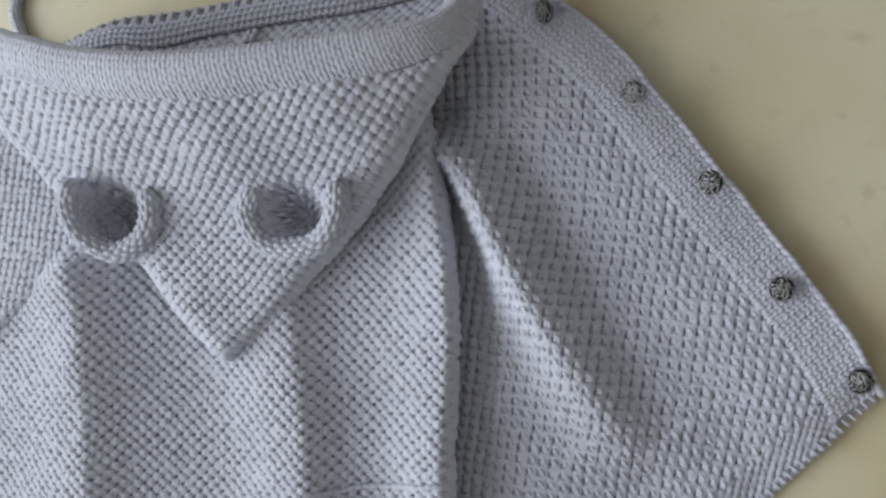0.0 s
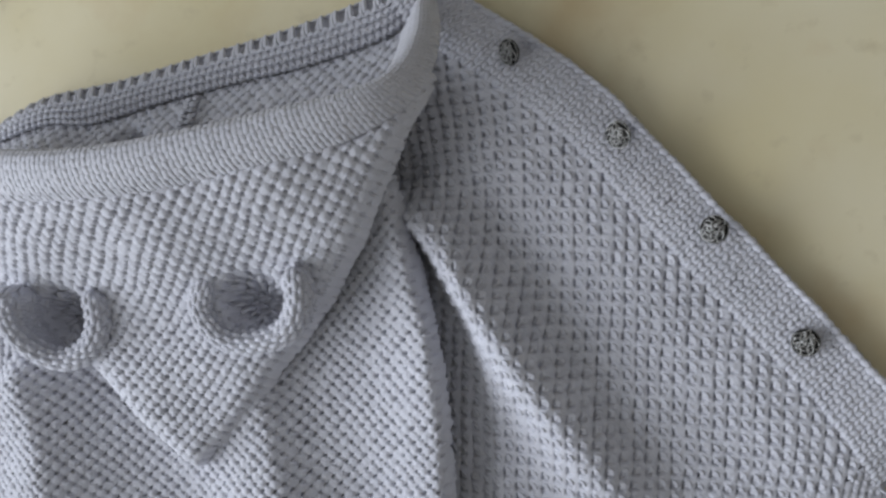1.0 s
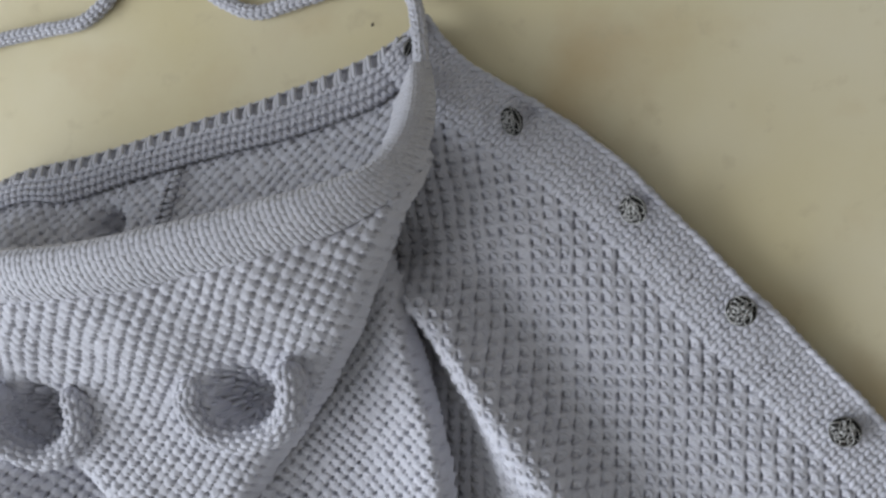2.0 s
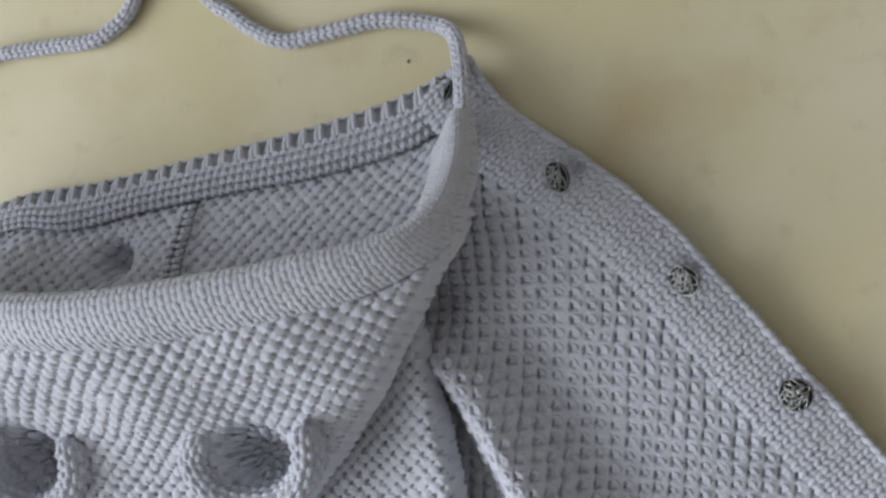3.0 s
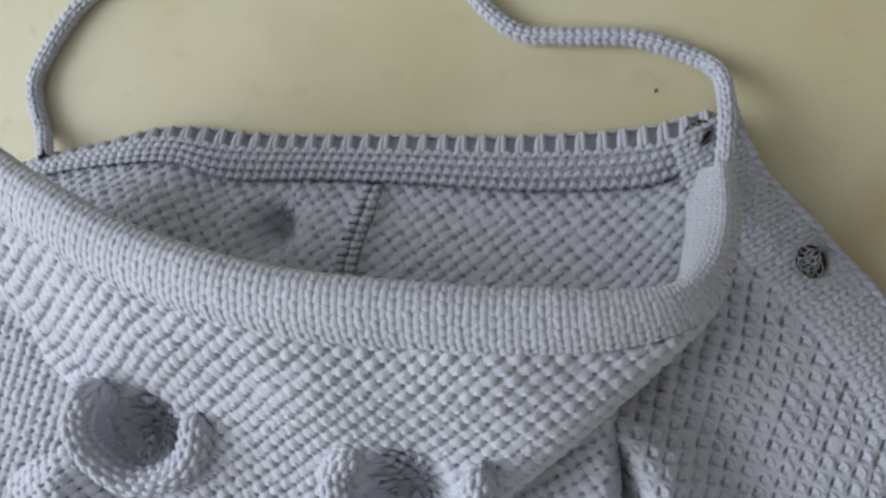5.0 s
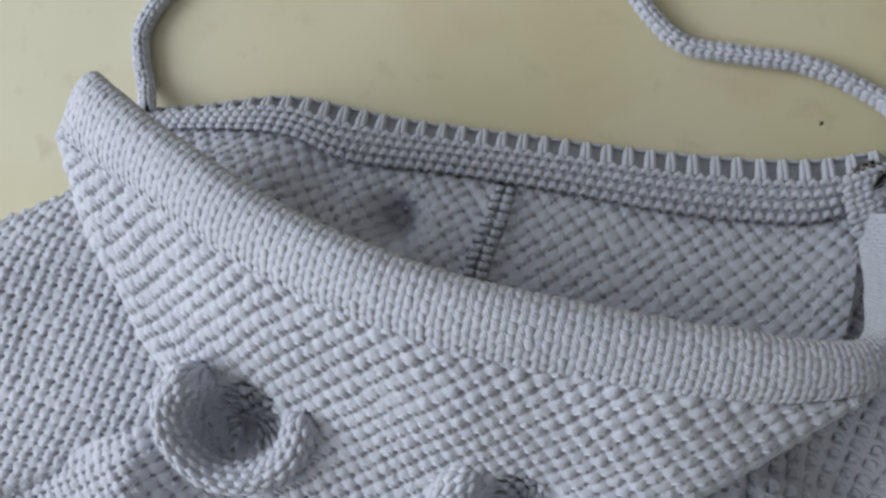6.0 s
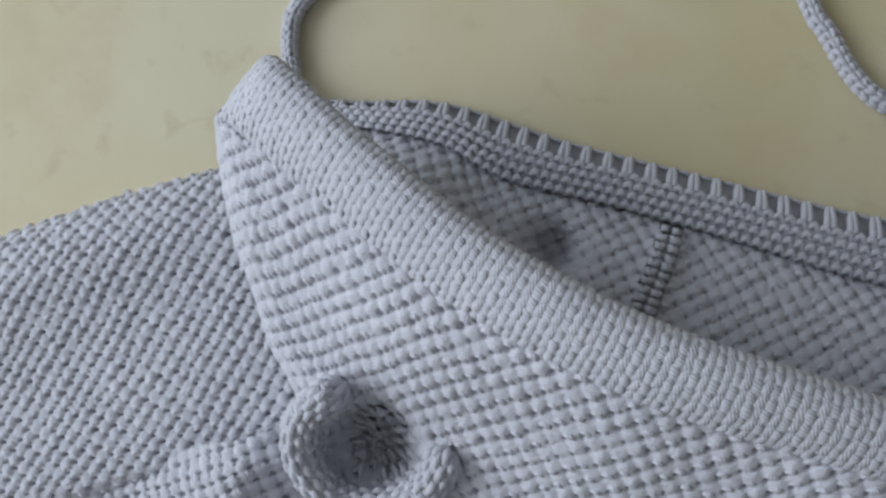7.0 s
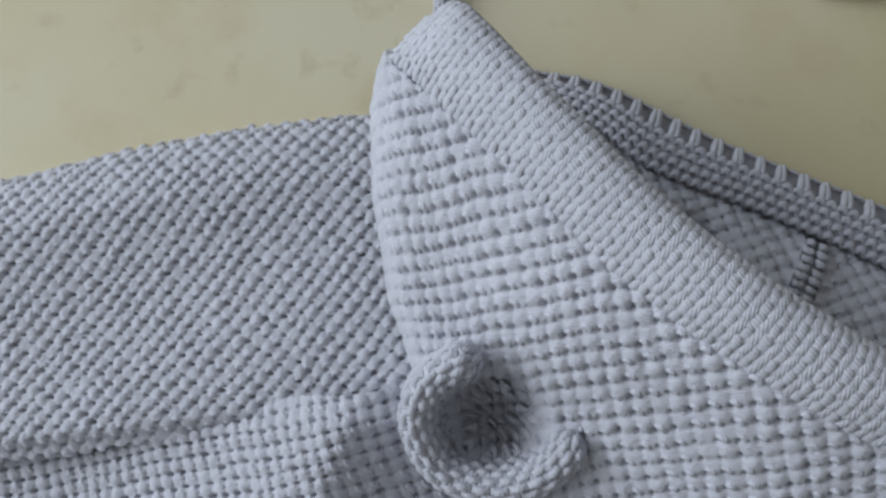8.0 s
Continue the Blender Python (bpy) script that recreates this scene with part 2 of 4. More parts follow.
def moss(q, surface, u0, u1, v0, v1, keep, p, row, step=0.0006, size=1.0, hand=1, long=0.21, slim=0.085, deep=0.0034, hooked=0.3, soft=None):
    """Moss stitch cloth: one sheet, gently puffed over each stitch, with the yarn's strands in relief and a deep slot
    with a hooked end at every corner between stitches; beside each slot lies a loop. hand: which way the slots slant
    (0: arched slots along the row). soft: how much of the relief is left at a place, where the cloth is stretched."""
    nu, nv = int((u1 - u0) / step) + 1, int((v1 - v0) / step) + 1
    u, v = np.meshgrid(np.linspace(u0, u1, nu), np.linspace(v0, v1, nv), indexing="ij")
    a, b = u / p, v / (2 * row)
    xi, eta = a + b, a - b
    ci, cj = np.round(xi), np.round(eta)
    c, d = xi - ci, eta - cj
    flip = np.where((ci - cj) % 2 == 0, 1.0, -1.0)
    dome = np.abs(np.cos(math.pi * c) * np.cos(math.pi * d))
    w = (0.0004 if hooked > 1 else 0.0009) * size * (0.6 * dome + 0.4 * np.sqrt(dome)) * (1 + 0.5 * chance(0, ci, cj))
    turn = (c - d) * (2.1 + 0.3 * chance(1, ci, cj)) + 0.55 * flip * (c + d)
    w += 0.00008 * size * np.cos(2 * math.pi * turn) + (0.00040 if hooked > 1 else 0.0001) * size * (c - d)
    # Holes.
    hi, hj = np.round(xi - 0.5), np.round(eta - 0.5)
    e, f = xi - 0.5 - hi + 0.08 * chance(2, hi, hj), eta - 0.5 - hj + 0.08 * chance(3, hi, hj)
    e, f = (e, f) if hand > 0 else (f, e)
    wide = 1 + 0.3 * chance(0, hi, hj)
    if hand:
        slot = np.exp(-np.abs(f / (slim * wide)) ** 2.4 - np.abs((e + 0.05) / (long * wide)) ** 2.4)
        hook = hooked * np.exp(-np.abs((e - 0.16) / 0.085) ** 2 - np.abs((f - 0.24) / 0.24) ** 2.4)
    else:
        g, k = (e + f) / 2, (f - e) / 2
        slot = np.exp(-np.abs((k - 1.5 * g**2 + 0.03) / (slim * wide)) ** 2.4 - np.abs((g + 0.03) / (long * wide)) ** 2.4)
        hook = hooked * np.exp(-np.abs((g - 0.16) / 0.06) ** 2 - np.abs((k - 0.13) / 0.11) ** 2.4)
    w -= size * (deep * (1 + 0.3 * chance(1, hi, hj)) * slot + 0.0013 * hook * (1 - slot))
    fuzz = rng.normal(0, 1, u.shape)
    for _ in range(2):
        fuzz = (fuzz + np.roll(fuzz, 1, 0) + np.roll(fuzz, 1, 1) + np.roll(fuzz, -1, 0) + np.roll(fuzz, -1, 1)) / 2.6
    w += 0.00008 * size * fuzz
    if soft is not None:
        w = w * soft(u, v)
    uv = np.stack([(c + d) * 2.5 + ci * 3.7, turn * 2.0 + cj * 1.3], -1)
    ok = keep((u[:-1, :-1] + u[1:, 1:]) / 2, (v[:-1, :-1] + v[1:, 1:]) / 2)
    index = np.arange(nu * nv).reshape(nu, nv)
    f4 = np.stack([index[:-1, :-1], index[1:, :-1], index[1:, 1:], index[:-1, 1:]], -1)[ok]
    used, f4 = np.unique(f4, return_inverse=True)
    q.faces(surface(u, v, w).reshape(-1, 3)[used], f4.reshape(-1, 4), uv.reshape(-1, 2)[used])
    # Loops beside the holes.
    rows, cols = np.arange(int(v0 / row) - 1, int(v1 / row) + 2), np.arange(int(u0 / p) - 1, int(u1 / p) + 2)
    jj, ii = np.meshgrid(rows, cols, indexing="ij")
    lu, lv = ((ii + 0.5 + 0.5 * (jj % 2)) * p).ravel(), (jj * row).ravel()
    ok = (lu > u0) & (lu < u1) & (lv > v0) & (lv < v1) & keep(lu, lv) & (rng.uniform(0, 1, len(lu)) < (0.9 if hooked > 1 else 0.8))
    if soft is not None:
        ok &= soft(lu, lv) > 0.6
    arc = np.linspace(0.1, 0.95, 6) * math.pi
    path = np.stack([0.22 * p * np.cos(arc) + 0.06 * p * hand, -0.40 * row * np.sin(arc) - 0.25 * row, size * (0.00060 * np.sin(arc) - 0.00030)], -1)
    strands(q, surface, lu[ok], lv[ok], path, size * np.array([0.0005, 0.0009, 0.0010, 0.0010, 0.0009, 0.0005]), jitter=0.16)


def vees(q, surface, cu, cv, p, h, r, flip=1, flat=0.55):
    """Stocking stitch: a V at each place, p wide and h high."""
    y = np.linspace(-1, 1, 5)
    for s in (-1, 1):
        leg = np.stack([s * (0.24 + 0.19 * y * flip) * p, 0.68 * h * y, r * (0.20 - 0.30 * y**2)], -1)
        strands(q, surface, cu, cv, leg, r * np.array([0.6, 0.98, 1.08, 0.98, 0.65]), flat=flat)


def lattice(u0, u1, v0, v1, p, r):
    """Staggered places, every second row shifted by half a repeat."""
    rows, cols = int((v1 - v0) / r) + 1, int((u1 - u0) / p) + 1
    j, i = np.meshgrid(np.arange(rows), np.arange(cols), indexing="ij")
    return (u0 + (i + 0.5 * (j % 2)) * p).ravel(), (v0 + j * r).ravel()


def backing(q, surface, u0, u1, v0, v1, keep, step=0.003, thick=0.0018, under=0.0034):
    """The cloth under the stitches: a sheet with an underside and closed edges."""
    nu, nv = int((u1 - u0) / step) + 1, int((v1 - v0) / step) + 1
    u, v = np.meshgrid(np.linspace(u0, u1, nu), np.linspace(v0, v1, nv), indexing="ij")
    uc, vc = (u[:-1, :-1] + u[1:, 1:]) / 2, (v[:-1, :-1] + v[1:, 1:]) / 2
    ok = keep(uc, vc)
    index = np.arange(nu * nv).reshape(nu, nv)
    a, b, c, d = index[:-1, :-1], index[1:, :-1], index[1:, 1:], index[:-1, 1:]
    top = np.stack([a, b, c, d], -1)[ok]
    n = nu * nv
    faces = [top, top[:, ::-1] + n]
    wide = np.pad(ok, 1)
    for near, e0, e1 in ((wide[1:-1, :-2], a, b), (wide[2:, 1:-1], b, c), (wide[1:-1, 2:], c, d), (wide[:-2, 1:-1], d, a)):
        rim = ok & ~near
        faces.append(np.stack([e0[rim], e0[rim] + n, e1[rim] + n, e1[rim]], -1))
    f = np.concatenate(faces)
    both = np.concatenate([surface(u, v, u * 0 - under).reshape(-1, 3), surface(u, v, u * 0 - under - thick).reshape(-1, 3)])
    used, f2 = np.unique(f, return_inverse=True)
    q.faces(both[used], f2.reshape(f.shape))


# ---- the room and the table ----
def room():
    # Unseen shell, added to close the place and bounce the window's light as fill.
    walls = {
        "wall_east": [(WALL_E, WALL_E + 0.12, WALL_S, WALL_N, FLOOR, CEILING)],
        "wall_south": [(WALL_W - 0.12, WALL_E + 0.12, WALL_S - 0.12, WALL_S, FLOOR, CEILING)],
        "wall_north": [(WALL_W - 0.12, WALL_E + 0.12, WALL_N, WALL_N + 0.12, FLOOR, CEILING)],
        "wall_west": [(WALL_W - 0.12, WALL_W, WALL_S, WIN_Y0, FLOOR, CEILING), (WALL_W - 0.12, WALL_W, WIN_Y1, WALL_N, FLOOR, CEILING),
                      (WALL_W - 0.12, WALL_W, WIN_Y0, WIN_Y1, FLOOR, WIN_Z0), (WALL_W - 0.12, WALL_W, WIN_Y0, WIN_Y1, WIN_Z1, CEILING)],
    }
    for name, boxes in walls.items():
        bm = bmesh.new()
        for b in boxes:
            box(bm, *b)
        tagged(part(name, bm, PAINT), "plain white wall, unseen, added to close the room", "wall", kind="structure")
    for name, mat, z0, z1, label in (("floor", BOARDS, FLOOR - 0.1, FLOOR, "plain brown wooden floor, unseen, added to close the room"),
                                     ("ceiling", PAINT, CEILING, CEILING + 0.1, "plain white ceiling, unseen, added to close the room")):
        bm = bmesh.new()
        box(bm, WALL_W - 0.12, WALL_E + 0.12, WALL_S - 0.12, WALL_N + 0.12, z0, z1)
        tagged(part(name, bm, mat), label, name, kind="structure")


def table():
    top = new("table")
    top.location = (-0.15, 0.05, FLOOR)
    bm = bmesh.new()
    box(bm, -0.85, 0.85, -0.5, 0.5, -FLOOR - 0.03, -FLOOR)
    bmesh.ops.bevel(bm, geom=bm.edges[:], offset=0.004, segments=2, affect="EDGES")
    part("tabletop", bm, TABLE, top, "cream laminate top with faint rusty stains")
    for x in (-0.79, 0.79):
        for y in (-0.44, 0.44):
            bm = bmesh.new()
            box(bm, x - 0.025, x + 0.025, y - 0.025, y + 0.025, 0, -FLOOR - 0.03)
            part("leg", bm, TABLE, top)
    tagged(top, "cream laminate table with faint yellow and rusty stains", "table")


def speck(x, y, r, turn):
    """A tiny crumb on the table."""
    bm = bmesh.new()
    bmesh.ops.create_icosphere(bm, subdivisions=2, radius=r)
    for v in bm.verts:
        v.co.x *= 1.6 + 0.5 * noise.noise(v.co * 900)
        v.co.z *= 0.35
    ob = part("crumb", bm, SPOT)
    ob.matrix_world = pose(x, y, r * 0.3, 0, 0, turn)
    return tagged(ob, "tiny dark crumb lying on the cream table", "crumb", "crumbs on the table")


# ---- the garment ----
garment = tagged(new("hooded_cardigan"), "hand-knitted lavender-grey baby cardigan, hood and ears spread on a table", "baby cardigan")

# Lines in plan: the buttoned edge, the folds, and the outlines of the pieces.
EDGE = Curve([(-0.0850, 0.2058), (-0.0770, 0.1905), (-0.0635, 0.1750), (-0.0465, 0.1617), (-0.0272, 0.1453), (-0.0075, 0.1270), (0.0085, 0.1085), (0.0480, 0.0560), (0.0870, 0.0040), (0.1145, -0.0335), (0.1345, -0.0695)])
IN = np.array([-0.781, -0.624])  # away from the buttoned edge
FOLD_A = [(-0.352, 0.06), (-0.347, -0.003), (-0.3384, -0.0456), (-0.331, -0.145), (-0.328, -0.24)]
FOLD_B = [(-0.212, 0.05), (-0.203, -0.023), (-0.1941, -0.0772), (-0.1886, -0.1338), (-0.186, -0.24)]
FOLD_C = [(-0.116, 0.09), (-0.109, 0.0516), (-0.1012, 0.0068), (-0.0973, -0.0419), (-0.1013, -0.1066), (-0.102, -0.24)]
FOLD_D = [(-0.1260, 0.088), (-0.1130, 0.070), (-0.0985, 0.051), (-0.0780, 0.018), (-0.0550, -0.024), (-0.0300, -0.064), (-0.0100, -0.094), (0.010, -0.120)]
ARM = [(-0.62, -0.21), (-0.4672, -0.0901), (-0.4257, -0.057), (-0.3708, -0.014), (-0.345, 0.004), (-0.30, 0.045)]


def ridge(d, high, left, right):
    """A fold's height at a signed distance from its crest, gentle on one side and steep on the other."""
    return high * np.where(d < 0, np.exp(-((d / left) ** 2)), np.exp(-(np.maximum(d, 0) / right) ** 1.25))


def body_height(x, y):
    h = 0.014 + 0.0 * x
    above = y > np.interp(x, [p[0] for p in ARM], [p[1] for p in ARM])
    h = h + ridge(side_of(FOLD_A, x, y), 0.025, 0.045, 0.027)
    h = h + ridge(side_of(FOLD_B, x, y), 0.018, 0.042, 0.019)
    c = side_of(FOLD_C, x, y)
    h = h + ridge(c, 0.021, 0.034, 0.03)
    # The cloth turns under along the open pleat.
    h = h - 0.011 * np.clip(1 + c / 0.008, 0, 1.7) ** 2.2
    h = h + 0.0015 * np.sin(x * 70 + y * 25) + 0.001 * np.sin(y * 90 - x * 40)
    h = np.where(above & (x < -0.30), h - 0.5 * np.minimum(from_line(ARM, x, y)[0], 0.02) - 0.002, h)
    return np.maximum(h, 0.004)


def body():
    """The back: pleated cloth from under the hood down past the hem line."""
    field = Field(-0.50, -0.07, -0.24, 0.10, body_height)
    c = np.array(FOLD_C)
    outline = [(-0.466, -0.078), (-0.465, -0.22), (-0.102, -0.22)]
    outline += [tuple(p) for p in c[::-1] if p[1] > -0.2] + [(-0.25, 0.09), (-0.30, 0.048), (-0.350, 0.012), (-0.43, -0.048)]

    def surface(u, v, w):
        du, dv = wobble(u, v, 0.0005)
        return field.raise_to(u + du, v + dv, w)

    def body_soft(u, v):
        """Flat stitches where the cloth turns under along the pleat."""
        return np.clip(-side_of(FOLD_C, u, v) / 0.006, 0.25, 1)

    q = Quads()
    backing(q, surface, -0.48, -0.09, -0.23, 0.10, lambda u, v: grown(outline, u, v, 0.0))
    q.split()
    moss(q, surface, -0.48, -0.09, -0.23, 0.10, lambda u, v: grown(outline, u, v, 0.0005), 0.0078, 0.0038, 0.0006, long=0.165, slim=0.105, deep=0.0038, hooked=0.2, soft=body_soft)
    # The narrow welt across the right half of the back.
    u = np.arange(-0.187, -0.106, 0.0046)
    strands(q, surface, u, -0.1305 + (u + 0.14) * 0.13, [(-0.003, 0, 0.0008), (0, 0.0002, 0.0016), (0.003, 0, 0.0008)], [0.0012, 0.0017, 0.0012])
    return q.make("back_panel", YARN, garment)


def right_height(x, y):
    e = EDGE.p[::8]
    d, t = from_line(e, x, y)
    crown = 0.021 - 0.010 * t
    h = 0.009 + (crown - 0.009) * np.clip(d / 0.022, 0, 1) ** 0.6
    h = h - 0.004 * np.clip((d - 0.03) / 0.05, 0, 1)
    # The hem sinks to the table.
    hx, hy = np.array([-0.0573, -0.0565]) / np.hypot(0.0573, 0.0565)
    out = (x - 0.134) * -hy + (y + 0.0718) * hx
    h = np.where(out > -0.02, h - 0.006 * np.clip((out + 0.02) / 0.02, 0, 1), h)
    along = from_line(FOLD_D, x, y)[1]
    f = side_of(FOLD_D, x, y)
    high = np.interp(along, [0, 0.1, 0.5, 0.8, 1], [0.024, 0.028, 0.023, 0.016, 0.0]) * np.clip((0.094 - y) / 0.03, 0, 1)
    left = np.interp(along, [0, 0.15, 0.4, 1], [0.007, 0.008, 0.014, 0.028])
    h = h + high * np.exp(-np.where(f < 0, f / left, f / 0.019) ** 2)
    h = h - 0.003 * np.exp(-(((f - 0.024) / 0.016) ** 2)) * (along < 0.95)
    c = side_of(FOLD_C, x, y)
    h = np.where(c < 0.022, h - 0.014 * np.clip((0.022 - c) / 0.020, 0, 1), h)
    # Dents beside the two buttons that lean in their holes.
    for bx, by in ((-0.0415, 0.149), (0.0075, 0.1005)):
        h = h - 0.0065 * np.exp(-(((x - bx) ** 2 + (y - by) ** 2) / 0.000030))
    h = h + 0.0008 * np.sin(x * 80 + y * 60) + 0.0006 * np.sin(y * 110 - x * 50)
    return np.maximum(h, 0.004)


RIGHT = Field(-0.15, 0.15, -0.25, 0.22, right_height)
RIGHT_OUT = [tuple(p) for p in EDGE.p[::20]] + [(0.1345, -0.0700), (0.0767, -0.1283), (0.0, -0.203), (-0.13, -0.23), (-0.128, -0.11), (-0.125, -0.04), (-0.13, 0.01), (-0.135, 0.055), (-0.122, 0.11), (-0.094, 0.17)]
HEM_WAY = np.array([-0.714, -0.704])


def right_surface(u, v, w):
    du, dv = wobble(u, v, 0.0004)
    p = EDGE.at(u + du) + (v + dv)[..., None] * IN
    return RIGHT.raise_to(p[..., 0], p[..., 1], w)


def hem_gap(x, y):
    """How far inside the lower hem a place lies."""
    n = np.array([HEM_WAY[1], -HEM_WAY[0]])
    return -((x - 0.134) * -n[0] + (y + 0.0718) * -n[1])


def right_front():
    """The flared front with its button band, chained edge and hem."""
    q = Quads()
    L = EDGE.length
    plan = lambda u, v: EDGE.at(u) + np.asarray(v)[..., None] * IN

    def keep(u, v):
        p = plan(u, v)
        return inside(RIGHT_OUT, p[..., 0], p[..., 1])

    backing(q, right_surface, -0.02, L + 0.15, 0.0015, 0.30, keep)
    q.split()
    def in_hem(u, v):
        p = plan(u, v)
        return keep(u, v) & (np.abs(hem_gap(p[..., 0], p[..., 1])) < 0.0205)

    moss(q, right_surface, -0.02, L + 0.15, 0.030, 0.30, lambda u, v: keep(u, v) & ~in_hem(u, v), 0.0094, 0.0047, size=1.05, long=0.25, slim=0.078, deep=0.0038, hooked=1.5)
    # Band: flatter, finer ribs across the edge.
    u, v = np.meshgrid(np.arange(0.004, L - 0.001, 0.0050), np.arange(0.0045, 0.0305, 0.0036), indexing="ij")
    vees(q, right_surface, u.ravel(), v.ravel(), 0.0050, 0.0036, 0.0014, flat=0.85)
    # Hem: the same fine stitch along the lower edge.
    moss(q, right_surface, L - 0.05, L + 0.15, 0.030, 0.30, in_hem, 0.0058, 0.0031, size=0.75)
    panel = q.make("front_panel", YARN, garment, "flared front with a paler, flatter button band")
    # Chain of slanted loops along the buttoned edge.
    q = Quads()
    u = np.arange(0.002, L, 0.0050)
    strands(q, right_surface, u, u * 0 + 0.0015, [(-0.0036, 0.0018, -0.001), (-0.001, 0.0003, 0.0012), (0.0015, -0.0006, 0.0012), (0.004, -0.0004, -0.0006)], [0.0013, 0.0020, 0.0020, 0.0012], m=7, sink=0.9)
    q.make("chain_edge", YARN, panel)
    # Whipped loops along the hem.
    q = Quads()
    hem_line = Curve([(0.1345, -0.0700), (0.0767, -0.1283), (0.0, -0.203)])

    def hem_surface(u, v, w):
        p = hem_line.at(u) + v[..., None] * np.array([-0.704, 0.714]) * 1.0
        return RIGHT.raise_to(p[..., 0], p[..., 1], w)

    u = np.arange(0.002, hem_line.length, 0.0047)
    strands(q, hem_surface, u, u * 0, [(0.0006, 0.006, 0.0), (0, 0.003, 0.0014), (-0.0004, 0.0004, 0.0008), (-0.0008, -0.0010, -0.0016)], [0.0006, 0.0009, 0.0010, 0.0007], m=6, sink=0.6)
    q.make("hem_loops", YARN, panel)


def left_height(x, y):
    top = [(-0.60, -0.062), (-0.53, 0.003), (-0.493, 0.0385), (-0.4547, 0.0705), (-0.4162, 0.099), (-0.385, 0.120), (-0.34, 0.150)]
    d, _ = from_line(top, x, y)
    beyond = inside(top + [(-0.34, 0.2), (-0.70, 0.2), (-0.70, -0.062)], x, y)
    a, _ = from_line(ARM, x, y)
    h = 0.002 + 0.018 * np.clip(d / 0.026, 0, 1) ** 0.5
    h = np.where(beyond, 0.002 - 1.6 * d, h)
    h = h + 0.004 * np.exp(-((a / 0.02) ** 2)) - 0.006 * np.clip(1 - a / 0.005, 0, 1) ** 2 - np.where(y < np.interp(x, [p[0] for p in ARM], [p[1] for p in ARM]), 1.5 * a, 0)
    return h + 0.0012 * np.sin(x * 60 - y * 45)


def left_front():
    """The other front, folded over the back below the hood."""
    field = Field(-0.66, -0.28, -0.24, 0.15, left_height)
    outline = [(-0.405, 0.118), (-0.4162, 0.0985), (-0.4547, 0.0703), (-0.493, 0.0387), (-0.53, 0.0033), (-0.60, -0.062), (-0.64, -0.13), (-0.62, -0.21)]
    outline += ARM[1:5] + [(-0.315, 0.03), (-0.31, 0.08), (-0.36, 0.115)]
    way = np.array([math.cos(radians(38)), math.sin(radians(38))])
    side = np.array([way[1], -way[0]])
    start = np.array([-0.66, -0.10])
    plan = lambda u, v: start + np.asarray(u)[..., None] * way + np.asarray(v)[..., None] * side

    def surface(u, v, w):
        du, dv = wobble(u, v, 0.0005)
        p = plan(u + du, v + dv)
        return field.raise_to(p[..., 0], p[..., 1], w)

    def keep(u, v):
        p = plan(u, v)
        return grown(outline, p[..., 0], p[..., 1], 0.004)

    q = Quads()
    backing(q, surface, -0.05, 0.40, -0.10, 0.20, keep)
    q.split()
    moss(q, surface, -0.05, 0.40, -0.10, 0.20, keep, 0.0075, 0.0037, 0.00055, hand=0, long=0.12, slim=0.070, deep=0.0032, hooked=0.0)
    q.make("folded_front_panel", YARN, garment)


# The hood: its seam under the rolled trim, in plan and height.
SEAM = Curve([(-0.394, 0.1205, 0.070), (-0.372, 0.1150, 0.082), (-0.334, 0.1045, 0.0925), (-0.300, 0.0955, 0.0975), (-0.2634, 0.0905, 0.1005), (-0.228, 0.0895, 0.100), (-0.190, 0.0925, 0.097), (-0.150, 0.0970, 0.092), (-0.116, 0.1050, 0.085), (-0.0930, 0.1170, 0.0765), (-0.0828, 0.136, 0.062), (-0.0805, 0.156, 0.047), (-0.0838, 0.177, 0.031)], 600)
HOOD_R = [(-0.0838, 0.1320), (-0.0895, 0.1190), (-0.0980, 0.1060), (-0.1165, 0.0792), (-0.1342, 0.0549), (-0.1645, 0.0182), (-0.2009, -0.0196), (-0.2395, -0.0585)]
HOOD_L = [(-0.2450, -0.0585), (-0.2737, -0.0304), (-0.3023, 0.0055), (-0.335, 0.0300), (-0.357, 0.0490), (-0.380, 0.0780), (-0.3965, 0.1060), (-0.3985, 0.1225)]


HOOD_OUT = [tuple(p) for p in SEAM.p[::10, :2] if p[1] < 0.131 or p[0] < -0.3] + HOOD_R + HOOD_L


